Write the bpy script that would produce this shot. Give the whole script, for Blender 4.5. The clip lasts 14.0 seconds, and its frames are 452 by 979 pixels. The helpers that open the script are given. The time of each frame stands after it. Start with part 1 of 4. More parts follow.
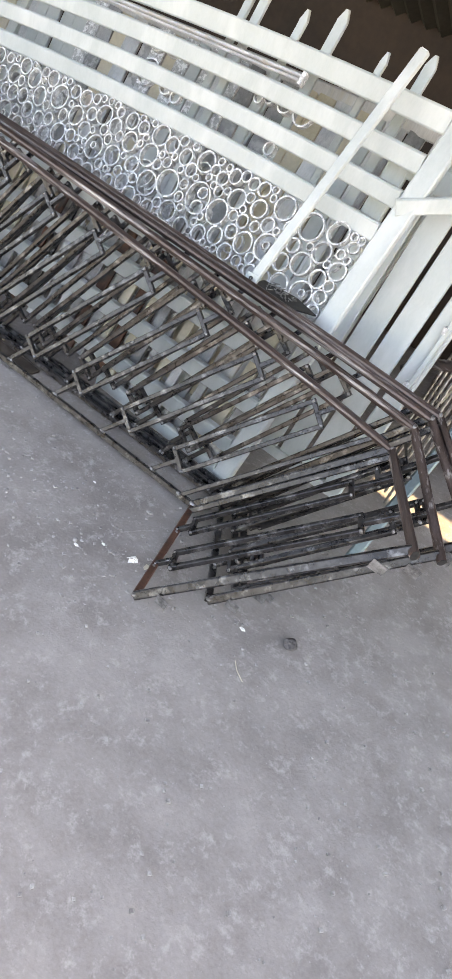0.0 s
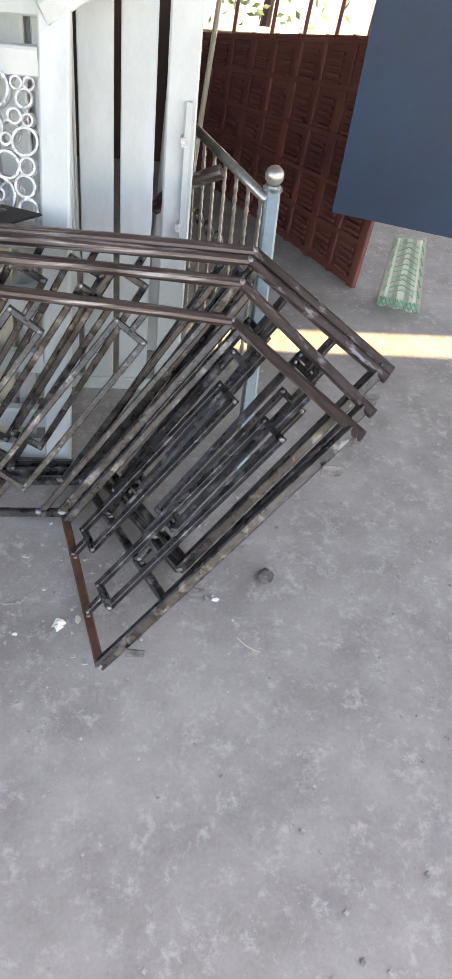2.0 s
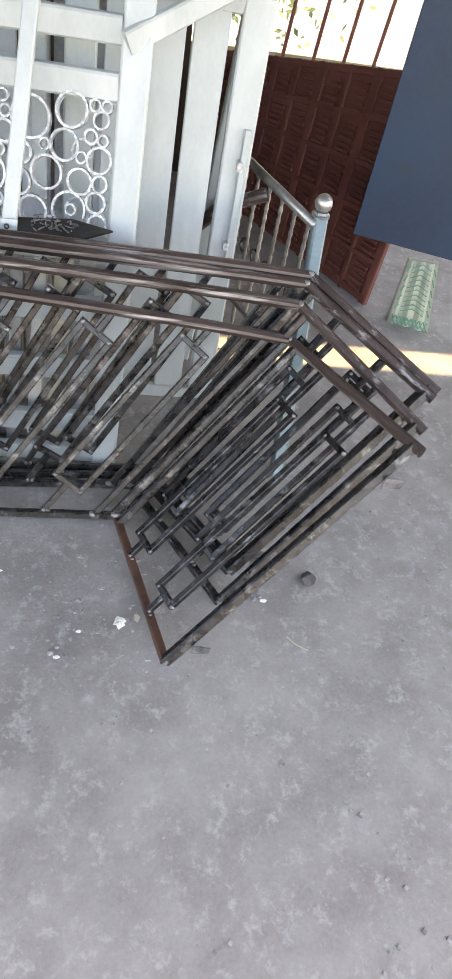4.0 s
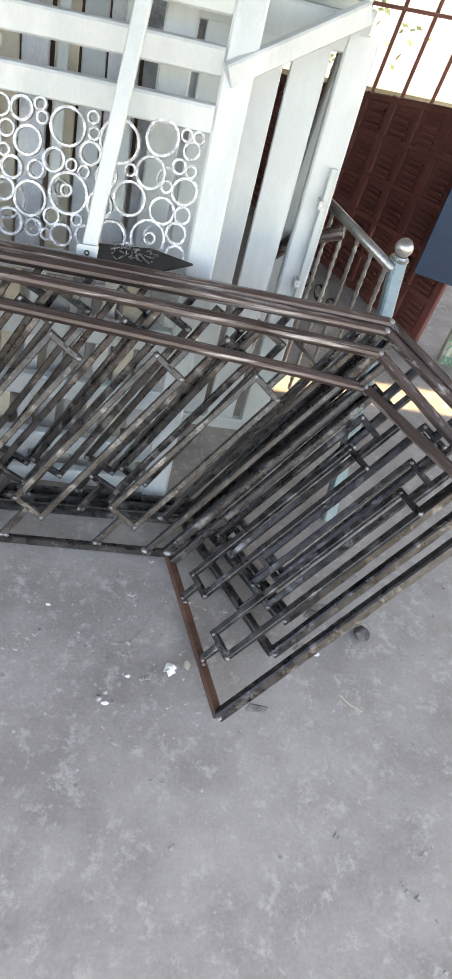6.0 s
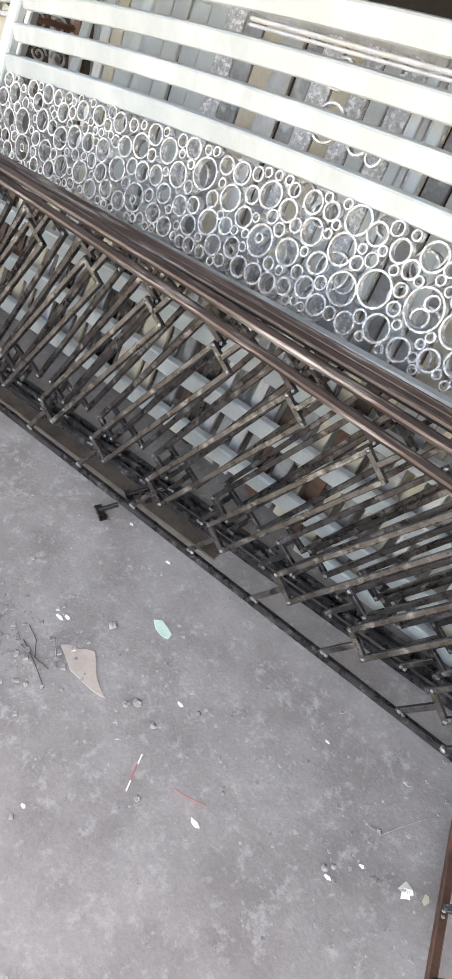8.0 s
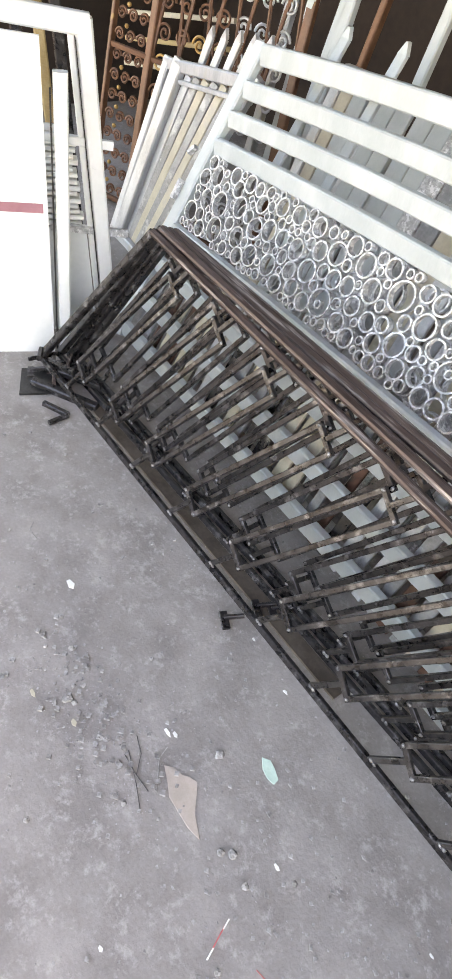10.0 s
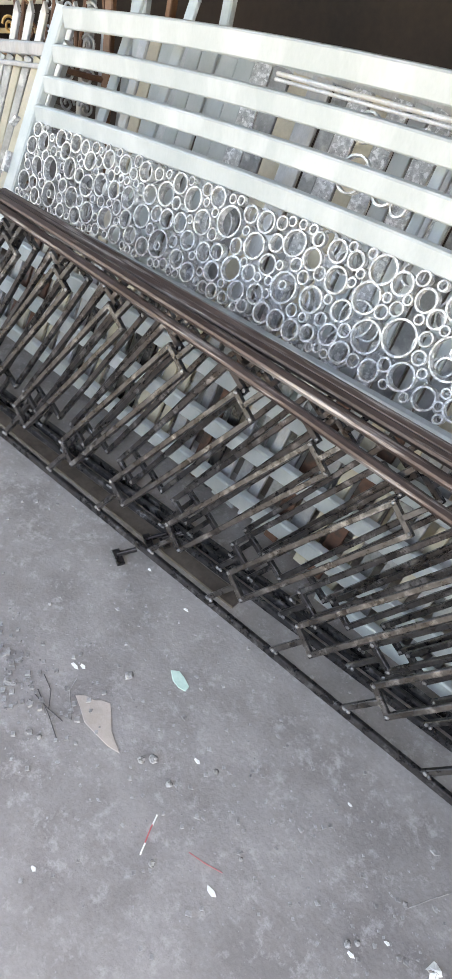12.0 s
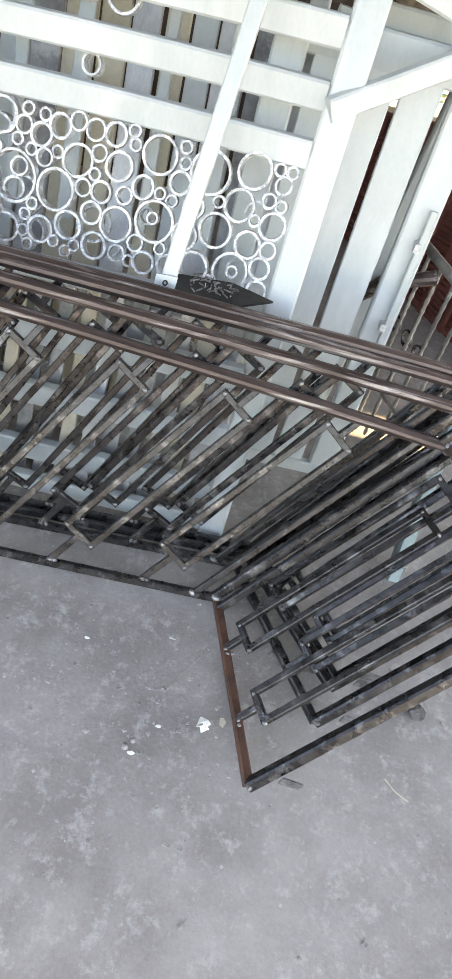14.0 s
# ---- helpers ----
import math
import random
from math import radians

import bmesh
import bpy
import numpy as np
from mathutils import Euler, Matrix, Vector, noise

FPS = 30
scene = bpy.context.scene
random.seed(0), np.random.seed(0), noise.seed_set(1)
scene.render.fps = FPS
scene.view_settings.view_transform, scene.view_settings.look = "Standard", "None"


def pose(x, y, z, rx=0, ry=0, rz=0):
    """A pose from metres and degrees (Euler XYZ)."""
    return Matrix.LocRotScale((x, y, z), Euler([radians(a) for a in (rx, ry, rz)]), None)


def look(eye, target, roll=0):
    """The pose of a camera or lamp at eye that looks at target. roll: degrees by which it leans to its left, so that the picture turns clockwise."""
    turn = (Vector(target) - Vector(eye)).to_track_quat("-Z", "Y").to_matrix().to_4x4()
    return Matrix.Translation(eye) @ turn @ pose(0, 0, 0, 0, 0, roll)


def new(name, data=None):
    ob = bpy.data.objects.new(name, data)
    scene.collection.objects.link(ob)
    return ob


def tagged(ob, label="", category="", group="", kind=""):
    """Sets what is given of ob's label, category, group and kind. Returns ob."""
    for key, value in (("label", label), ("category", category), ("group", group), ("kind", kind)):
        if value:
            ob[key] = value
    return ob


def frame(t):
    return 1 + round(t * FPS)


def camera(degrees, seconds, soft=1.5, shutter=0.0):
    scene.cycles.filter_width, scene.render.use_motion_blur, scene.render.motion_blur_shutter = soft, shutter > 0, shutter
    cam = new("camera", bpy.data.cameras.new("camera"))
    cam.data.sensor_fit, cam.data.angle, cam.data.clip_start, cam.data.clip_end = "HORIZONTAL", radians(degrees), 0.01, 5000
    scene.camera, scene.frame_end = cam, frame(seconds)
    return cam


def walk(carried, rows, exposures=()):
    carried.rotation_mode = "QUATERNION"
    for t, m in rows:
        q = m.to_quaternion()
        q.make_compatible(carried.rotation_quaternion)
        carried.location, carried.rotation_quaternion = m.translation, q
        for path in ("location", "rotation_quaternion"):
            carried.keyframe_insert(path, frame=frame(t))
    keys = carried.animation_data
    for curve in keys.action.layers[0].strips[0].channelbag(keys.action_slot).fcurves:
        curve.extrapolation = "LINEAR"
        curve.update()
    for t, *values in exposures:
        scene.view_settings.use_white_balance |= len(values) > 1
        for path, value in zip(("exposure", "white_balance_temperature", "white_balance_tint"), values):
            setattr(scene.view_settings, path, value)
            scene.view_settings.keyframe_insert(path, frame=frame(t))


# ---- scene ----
cam = camera(39.0, 14.0, 1.1)
PATH = [
    (0, (0.739, -1.901, 1.741), (0.229, -0.388, 0.537), 25.8),
    (0.5, (0.661, -1.812, 1.764), (0.345, -0.267, 0.534), 16.4),
    (1, (0.609, -1.703, 1.731), (0.284, -0.186, 0.469), 7.7),
    (1.5, (0.485, -1.557, 1.68), (0.301, -0.09, 0.333), 7.9),
    (2, (0.297, -1.403, 1.694), (0.519, -0.052, 0.236), 7.7),
    (2.5, (0.199, -1.452, 1.71), (0.462, -0.094, 0.265), 10.7),
    (3, (0.15, -1.544, 1.737), (0.389, -0.172, 0.302), 9.8),
    (5.3, (-0.171, -1.298, 1.763), (0.339, -0.008, 0.322), 17.4),
    (5.5, (-0.15, -1.312, 1.75), (0.306, 0.003, 0.314), 16.4),
    (6, (-0.203, -1.299, 1.749), (0.143, 0.063, 0.326), 16.8),
    (6.5, (-0.208, -1.289, 1.785), (-0.163, 0.139, 0.386), 16.7),
    (7, (-0.121, -1.296, 1.794), (-0.561, 0.099, 0.43), 10.8),
    (7.5, (-0.152, -1.258, 1.808), (-0.777, 0.06, 0.44), 10.3),
    (8, (-0.331, -1.139, 1.913), (-1.031, 0.026, 0.445), 11.5),
    (8.5, (-0.571, -1.032, 1.986), (-1.431, -0.091, 0.445), 11.6),
    (8.7, (-0.616, -1.044, 2.008), (-1.551, -0.134, 0.491), 12.0),
    (10.8, (-0.708, -1.087, 2.031), (-1.638, -0.065, 0.585), 13.6),
    (11, (-0.71, -1.096, 2.027), (-1.625, -0.07, 0.574), 13.5),
    (11.5, (-0.63, -1.081, 1.999), (-1.456, 0.015, 0.543), 13.3),
    (12, (-0.39, -1.105, 1.925), (-1.175, 0.078, 0.517), 10.4),
    (12.5, (-0.26, -1.196, 1.869), (-0.908, 0.109, 0.498), 11.9),
    (13, (-0.142, -1.25, 1.795), (-0.733, 0.136, 0.481), 10.1),
    (13.5, (-0.156, -1.262, 1.726), (-0.408, 0.213, 0.398), 14.0),
    (14, (-0.168, -1.18, 1.723), (-0.048, 0.229, 0.309), 16.2),
]
walk(cam, [(t, look(e, g, r)) for t, e, g, r in PATH], [(0.0, 2.85, 9450, 17), (3.0, 2.85, 9450, 17), (6.5, 2.95, 9550, 14), (7.5, 3.08, 10000, 16), (8.5, 3.16, 10400, 18), (11.0, 3.08, 9800, 18), (12.0, 3.02, 9550, 15), (14.0, 3.04, 9450, 14)])

# ---- light ----
world = bpy.data.worlds.new("sky")
scene.world = world
world.use_nodes = True
wn = world.node_tree.nodes
sky = wn.new("ShaderNodeTexSky")
sky.sky_type = "NISHITA"
sky.sun_disc = False
sky.sun_elevation, sky.sun_rotation = radians(63), radians(84)
world.node_tree.links.new(sky.outputs[0], wn["Background"].inputs[0])
wn["Background"].inputs[1].default_value = 0.15
sun = new("sun", bpy.data.lights.new("sun", "SUN"))
sun.data.energy, sun.data.angle, sun.data.color = 2.0, radians(0.6), (1.0, 0.86, 0.62)
sun.matrix_world = look((1.5, 0.15, 3.0), (0.0, 0.0, 0.0))


# ---- materials ----
def material(name, a, b, rough=0.6, metal=0.0, scale=6.0, fine=90.0, bump=0.15, spots=None, spot_at=0.62, spot_scale=9.0, rough_var=0.15, stretch=None, spot_soft=0.04, spot_rough=0.62, turn=0.0):
    m = bpy.data.materials.new(name)
    m.use_nodes = True
    nt = m.node_tree
    n, l = nt.nodes, nt.links
    bs = n["Principled BSDF"]
    co = n.new("ShaderNodeTexCoord")
    mp = n.new("ShaderNodeMapping")
    rot = n.new("ShaderNodeMapping")
    rot.inputs["Rotation"].default_value = (0, 0, radians(turn))
    l.new(co.outputs["Object"], rot.inputs[0])
    l.new(rot.outputs[0], mp.inputs[0])
    if stretch:
        mp.inputs["Scale"].default_value = stretch
    oi = n.new("ShaderNodeObjectInfo")
    off = n.new("ShaderNodeVectorMath")
    off.operation = "ADD"
    mul = n.new("ShaderNodeMath")
    mul.operation = "MULTIPLY"
    mul.inputs[1].default_value = 37.0
    l.new(oi.outputs["Random"], mul.inputs[0])
    l.new(mp.outputs[0], off.inputs[0])
    l.new(mul.outputs[0], off.inputs[1])

    def noise_tex(s, detail):
        t = n.new("ShaderNodeTexNoise")
        t.inputs["Scale"].default_value, t.inputs["Detail"].default_value, t.inputs["Roughness"].default_value = s, detail, 0.62
        l.new(off.outputs[0], t.inputs["Vector"])
        return t
    big, small = noise_tex(scale, 5), noise_tex(fine, 3)
    mixf = n.new("ShaderNodeMath")
    mixf.operation = "MULTIPLY_ADD"
    mixf.inputs[1].default_value, mixf.inputs[2].default_value = 0.35, 0.0
    l.new(small.outputs["Fac"], mixf.inputs[0])
    add = n.new("ShaderNodeMath")
    add.operation = "ADD"
    l.new(mixf.outputs[0], add.inputs[0])
    l.new(big.outputs["Fac"], add.inputs[1])
    ramp = n.new("ShaderNodeValToRGB")
    ramp.color_ramp.elements[0].position, ramp.color_ramp.elements[1].position = 0.5, 0.85
    ramp.color_ramp.elements[0].color, ramp.color_ramp.elements[1].color = (*a, 1), (*b, 1)
    l.new(add.outputs[0], ramp.inputs[0])
    col = ramp.outputs[0]
    if spots:
        sp = noise_tex(spot_scale, 6)
        sp.inputs["Roughness"].default_value = spot_rough
        r2 = n.new("ShaderNodeValToRGB")
        r2.color_ramp.elements[0].position, r2.color_ramp.elements[1].position = spot_at - spot_soft * 0.8, spot_at + spot_soft * 1.2
        l.new(sp.outputs["Fac"], r2.inputs[0])
        mx = n.new("ShaderNodeMix")
        mx.data_type = "RGBA"
        l.new(r2.outputs[0], mx.inputs["Factor"])
        l.new(col, mx.inputs["A"])
        mx.inputs["B"].default_value = (*spots, 1)
        col = mx.outputs["Result"]
    l.new(col, bs.inputs["Base Color"])
    mr = n.new("ShaderNodeMapRange")
    mr.inputs["To Min"].default_value, mr.inputs["To Max"].default_value = max(rough - rough_var, 0.05), min(rough + rough_var, 1)
    l.new(big.outputs["Fac"], mr.inputs["Value"])
    l.new(mr.outputs[0], bs.inputs["Roughness"])
    bs.inputs["Metallic"].default_value = metal
    bp = n.new("ShaderNodeBump")
    bp.inputs["Strength"].default_value, bp.inputs["Distance"].default_value = bump, 0.004
    l.new(add.outputs[0], bp.inputs["Height"])
    l.new(bp.outputs[0], bs.inputs["Normal"])
    return m


# pale spots here paint worn patches together with specular glints on the bars
STEEL = material("bare_steel", (0.022, 0.0205, 0.0215), (0.066, 0.063, 0.066), 0.29, 0.65, 22, 110, 0.35, (0.26, 0.255, 0.26), 0.63, 17, spot_soft=0.10)
# the stretched pale spots paint rubbed metal and highlights along the rails
HANDRAIL = material("handrail_steel", (0.040, 0.028, 0.026), (0.118, 0.088, 0.083), 0.40, 0.45, 6, 70, 0.3, (0.37, 0.34, 0.335), 0.60, 10, stretch=(0.2, 4, 4), spot_soft=0.06)
RETURN = material("return_rail_steel", (0.040, 0.028, 0.026), (0.122, 0.088, 0.080), 0.40, 0.45, 6, 70, 0.3, (0.38, 0.345, 0.335), 0.60, 10, stretch=(0.2, 4, 4), spot_soft=0.06, turn=62)
STRIP = material("dull_brown_strip", (0.070, 0.057, 0.048), (0.150, 0.125, 0.105), 0.6, 0.2, 8, 60, 0.2)
RUST = material("rusty_steel", (0.060, 0.030, 0.022), (0.150, 0.072, 0.050), 0.55, 0.35, 8, 60, 0.3, (0.04, 0.033, 0.030), 0.56, 7)
WELD = material("weld_metal", (0.11, 0.11, 0.112), (0.36, 0.355, 0.36), 0.36, 0.65, 30, 160, 0.6)
WHITE = material("white_primer", (0.40, 0.448, 0.456), (0.48, 0.522, 0.530), 0.42, 0.0, 2.5, 60, 0.10, (0.54, 0.576, 0.584), 0.57, 3, stretch=(2, 2, 0.8), spot_soft=0.09)
# door white, brighter than WHITE: the strong light there is put into the colour
LIT_WHITE = material("lit_white", (0.66, 0.69, 0.70), (0.73, 0.755, 0.765), 0.32, 0.0, 2.5, 40, 0.06)
GALV = material("galvanised_ring", (0.29, 0.30, 0.312), (0.64, 0.65, 0.668), 0.40, 0.2, 40, 170, 1.0, (0.82, 0.83, 0.85), 0.55, 46)
ZINC = material("zinc_slat", (0.36, 0.375, 0.392), (0.58, 0.59, 0.603), 0.36, 0.2, 3, 50, 0.15, (0.46, 0.44, 0.40), 0.60, 2, stretch=(3, 3, 0.6))
DULLZINC = material("dull_zinc", (0.17, 0.175, 0.18), (0.36, 0.365, 0.37), 0.45, 0.2, 6, 60, 0.2, (0.48, 0.48, 0.48), 0.6, 8)
CREAM = material("cream_slat", (0.42, 0.38, 0.29), (0.58, 0.53, 0.42), 0.5, 0.0, 3, 60, 0.15, (0.42, 0.39, 0.36), 0.6, 3)
CONCRETE = material("concrete", (0.222, 0.203, 0.191), (0.325, 0.302, 0.286), 0.86, 0.0, 5.5, 90, 0.8, (0.382, 0.359, 0.342), 0.58, 24, 0.08, spot_soft=0.07, spot_rough=0.74)
RED = material("red_oxide", (0.115, 0.036, 0.030), (0.190, 0.062, 0.050), 0.6, 0.0, 3, 50, 0.15)
BLUE = material("blue_sheet", (0.004, 0.020, 0.050), (0.008, 0.032, 0.072), 0.6, 0.0, 1.6, 40, 0.10, (0.018, 0.026, 0.036), 0.66, 5, spot_soft=0.1)
STAINLESS = material("stainless", (0.25, 0.25, 0.245), (0.48, 0.475, 0.465), 0.34, 0.8, 6, 80, 0.08)
DULLBLUE = material("blue_grey_post", (0.12, 0.175, 0.195), (0.21, 0.275, 0.295), 0.45, 0.3, 5, 60, 0.1)
BROWN = material("brown_ironwork", (0.10, 0.045, 0.026), (0.20, 0.092, 0.050), 0.45, 0.3, 5, 60, 0.15, (0.34, 0.20, 0.07), 0.68, 6)
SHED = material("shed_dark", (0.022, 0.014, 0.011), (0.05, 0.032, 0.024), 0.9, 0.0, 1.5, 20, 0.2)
ROOF = material("roof_sheet", (0.055, 0.050, 0.040), (0.105, 0.097, 0.078), 0.75, 0.1, 1.0, 30, 0.1)
SUN_BLOCKER = material("sun_blocker_sheet", (0.12, 0.117, 0.115), (0.19, 0.186, 0.182), 0.7, 0.2, 1.0, 30, 0.1)
WALL = material("rendered_wall", (0.30, 0.27, 0.18), (0.42, 0.38, 0.27), 0.9, 0.0, 1.2, 40, 0.3)
PAPER = material("white_paper", (0.75, 0.76, 0.74), (0.86, 0.86, 0.84), 0.8, 0, 20, 100, 0.2)
CARD = material("grey_cardboard", (0.42, 0.36, 0.31), (0.52, 0.45, 0.40), 0.85, 0, 12, 100, 0.3)
MINT = material("mint_chip", (0.42, 0.60, 0.52), (0.55, 0.72, 0.64), 0.6, 0, 20, 100, 0.2)
STONE = material("dark_stone", (0.06, 0.055, 0.055), (0.13, 0.12, 0.12), 0.8, 0, 30, 120, 0.6)
GRIT = material("grit", (0.17, 0.16, 0.155), (0.42, 0.41, 0.40), 0.85, 0, 40, 120, 0.3)
PINK = material("red_wire", (0.5, 0.08, 0.09), (0.65, 0.15, 0.15), 0.5, 0, 20, 80, 0.1)
BLACK = material("black_plate", (0.02, 0.02, 0.021), (0.05, 0.05, 0.05), 0.4, 0.5, 10, 80, 0.2)
LEAF = material("leaf", (0.05, 0.09, 0.03), (0.11, 0.16, 0.05), 0.6, 0, 8, 30, 0.1)
SACKG = material("green_print", (0.10, 0.27, 0.19), (0.16, 0.36, 0.27), 0.7, 0, 10, 80, 0.2)
SACKC = material("sack_cream", (0.36, 0.38, 0.31), (0.48, 0.50, 0.42), 0.8, 0, 10, 80, 0.2)
GILT = material("gilt_paint", (0.36, 0.20, 0.06), (0.60, 0.38, 0.14), 0.4, 0.4, 12, 80, 0.2)
PINE = material("yellow_pine", (0.34, 0.23, 0.10), (0.50, 0.37, 0.19), 0.7, 0, 3, 50, 0.15, stretch=(0.5, 4, 4))
MARK = material("maroon_band", (0.30, 0.13, 0.16), (0.36, 0.17, 0.20), 0.5, 0, 8, 60, 0.05)


# ---- mesh building ----
class Mesh:
    def __init__(self):
        self.v, self.f = [], []

    def bar(self, p, q, w, d, side=(0, 0, 1), cut=0.16, caps=True):
        """A chamfered bar from p to q, w wide across side, d deep."""
        p, q = Vector(p), Vector(q)
        a = (q - p).normalized()
        s = Vector(side)
        s = (s - a * s.dot(a)).normalized()
        t = a.cross(s)
        c = cut * min(w, d)
        x, y = w / 2, d / 2
        ring = [(x, y - c), (x - c, y), (-x + c, y), (-x, y - c), (-x, -y + c), (-x + c, -y), (x - c, -y), (x, -y + c)]
        b = len(self.v)
        for o in (p, q):
            self.v += [o + s * i + t * j for i, j in ring]
        for i in range(8):
            j = (i + 1) % 8
            self.f.append((b + i, b + j, b + 8 + j, b + 8 + i))
        if caps:
            self.f.append(tuple(b + 7 - i for i in range(8)))
            self.f.append(tuple(b + 8 + i for i in range(8)))
        return self

    def sweep(self, pts, w, d, side=(0, 0, 1), cut=0.16):
        """A chamfered bar that follows points, as one closed skin."""
        pts = [Vector(p) for p in pts]
        c = cut * min(w, d)
        x, y = w / 2, d / 2
        ring = [(x, y - c), (x - c, y), (-x + c, y), (-x, y - c), (-x, -y + c), (-x + c, -y), (x - c, -y), (x, -y + c)]
        b = len(self.v)
        for i, p in enumerate(pts):
            a = (pts[min(i + 1, len(pts) - 1)] - pts[max(i - 1, 0)]).normalized()
            s = Vector(side)
            s = (s - a * s.dot(a)).normalized()
            t = a.cross(s)
            self.v += [p + s * e + t * f for e, f in ring]
        for i in range(len(pts) - 1):
            for j in range(8):
                j2 = (j + 1) % 8
                self.f.append((b + i * 8 + j, b + i * 8 + j2, b + i * 8 + 8 + j2, b + i * 8 + 8 + j))
        e = b + (len(pts) - 1) * 8
        self.f.append(tuple(b + 7 - j for j in range(8)))
        self.f.append(tuple(e + j for j in range(8)))
        return self

    def rod(self, pts, r, k=8):
        """A round rod through points."""
        pts = [Vector(p) for p in pts]
        b = len(self.v)
        for i, p in enumerate(pts):
            a = (pts[min(i + 1, len(pts) - 1)] - pts[max(i - 1, 0)]).normalized()
            s = a.orthogonal().normalized() if abs(a.z) > 0.95 else a.cross(Vector((0, 0, 1))).normalized()
            t = a.cross(s)
            rr = r[i] if isinstance(r, (list, tuple)) else r
            self.v += [p + (s * math.cos(2 * math.pi * j / k) + t * math.sin(2 * math.pi * j / k)) * rr for j in range(k)]
        for i in range(len(pts) - 1):
            for j in range(k):
                j2 = (j + 1) % k
                self.f.append((b + i * k + j, b + i * k + j2, b + i * k + k + j2, b + i * k + k + j))
        self.f.append(tuple(b + k - 1 - j for j in range(k)))
        e = b + (len(pts) - 1) * k
        self.f.append(tuple(e + j for j in range(k)))
        return self

    def slab(self, outline, normal, thick):
        """A flat plate: an outline of points, thick along normal."""
        n = Vector(normal).normalized() * thick
        pts = [Vector(p) for p in outline]
        b, k = len(self.v), len(pts)
        self.v += pts + [p + n for p in pts]
        self.f.append(tuple(b + k - 1 - i for i in range(k)))
        self.f.append(tuple(b + k + i for i in range(k)))
        for i in range(k):
            j = (i + 1) % k
            self.f.append((b + i, b + j, b + k + j, b + k + i))
        return self

    def ring(self, r, wall, depth, k=20, centre=(0, 0, 0), u=(1, 0, 0), w=(0, 0, 1)):
        """A short piece of pipe; u and w span its plane."""
        c, u, w = Vector(centre), Vector(u).normalized(), Vector(w).normalized()
        n = u.cross(w)
        b = len(self.v)
        for rr, z in ((r, -depth / 2), (r, depth / 2), (r - wall, depth / 2), (r - wall, -depth / 2)):
            self.v += [c + (u * math.cos(2 * math.pi * j / k) + w * math.sin(2 * math.pi * j / k)) * rr + n * z for j in range(k)]
        for i in range(4):
            for j in range(k):
                j2, i2 = (j + 1) % k, (i + 1) % 4
                self.f.append((b + i * k + j, b + i * k + j2, b + i2 * k + j2, b + i2 * k + j))
        return self

    def ball(self, c, r, k=16, m=10, squash=1.0):
        b = len(self.v)
        c = Vector(c)
        for i in range(m + 1):
            th = math.pi * i / m
            self.v += [c + Vector((math.sin(th) * math.cos(2 * math.pi * j / k) * r, math.sin(th) * math.sin(2 * math.pi * j / k) * r, math.cos(th) * r * squash)) for j in range(k)]
        for i in range(m):
            for j in range(k):
                j2 = (j + 1) % k
                self.f.append((b + i * k + j, b + i * k + k + j, b + i * k + k + j2, b + i * k + j2))
        return self

    def data(self, name, mat, smooth=False):
        me = bpy.data.meshes.new(name)
        me.from_pydata([tuple(p) for p in self.v], [], self.f)
        bm = bmesh.new()
        bm.from_mesh(me)
        bmesh.ops.recalc_face_normals(bm, faces=bm.faces)
        bm.to_mesh(me)
        bm.free()
        me.materials.append(mat)
        if smooth:
            me.polygons.foreach_set("use_smooth", [True] * len(me.polygons))
        return me


def part(name, mesh, mat, parent=None, label="", smooth=False):
    ob = new(name, mesh.data(name, mat, smooth))
    if parent:
        ob.parent = parent
    return tagged(ob, label) if label else ob


def thing(name, label, category, group="", kind="", at=(0, 0, 0)):
    e = new(name)
    e.location = at
    return tagged(e, label, category, group, kind)


def lerp(a, b, t):
    return Vector(a) * (1 - t) + Vector(b) * t


def patch(a, b, c, d):
    """Points of a four-sided panel: a, b below, c, d above; (u, v) from 0 to 1."""
    return lambda u, v: lerp(lerp(a, b, u), lerp(c, d, u), v)


# ---- ground and enclosing structure ----
g = Mesh()
g.slab([(-60, -60, -0.1), (60, -60, -0.1), (60, 60, -0.1), (-60, 60, -0.1)], (0, 0, 1), 0.1)
tagged(part("ground", g, CONCRETE), "grey worn concrete yard floor with dusty blotches", "ground", kind="structure")
# unseen cover added to shade the yard; its slot lets one sun strip through
canopy = Mesh()
for x0, x1, y0, y1 in ((-6.5, 7.0, -1.75, 1.22), (-6.5, 2.2, 1.22, 1.40), (-6.5, 7.0, 1.40, 3.5)):
    canopy.slab([(x0, y0, 3.5), (x1, y0, 3.5), (x1, y1, 3.5), (x0, y1, 3.5)], (0, 0, 1), 0.06)
tagged(part("canopy", canopy, SUN_BLOCKER), "unseen overhead sheet added to block the sun, slotted for a lit strip", "roof", kind="structure")

# ---- stacked stair railings ----
B0, B1, BW = (-3.134, 0.0, 0.055), (0.0, 0.0, 0.055), (0.154, -0.549, 0.055)
T0, T1, T2 = (-2.697, 0.30, 0.85), (0.525, 0.263, 0.639), (0.787, -0.235, 0.665)


weld_data = [Mesh().ball((0, 0, 0), 0.0085, 7, 4).data("weld", WELD, True)]


def offset(p, d):
    return tuple(Vector(p) + Vector(d))


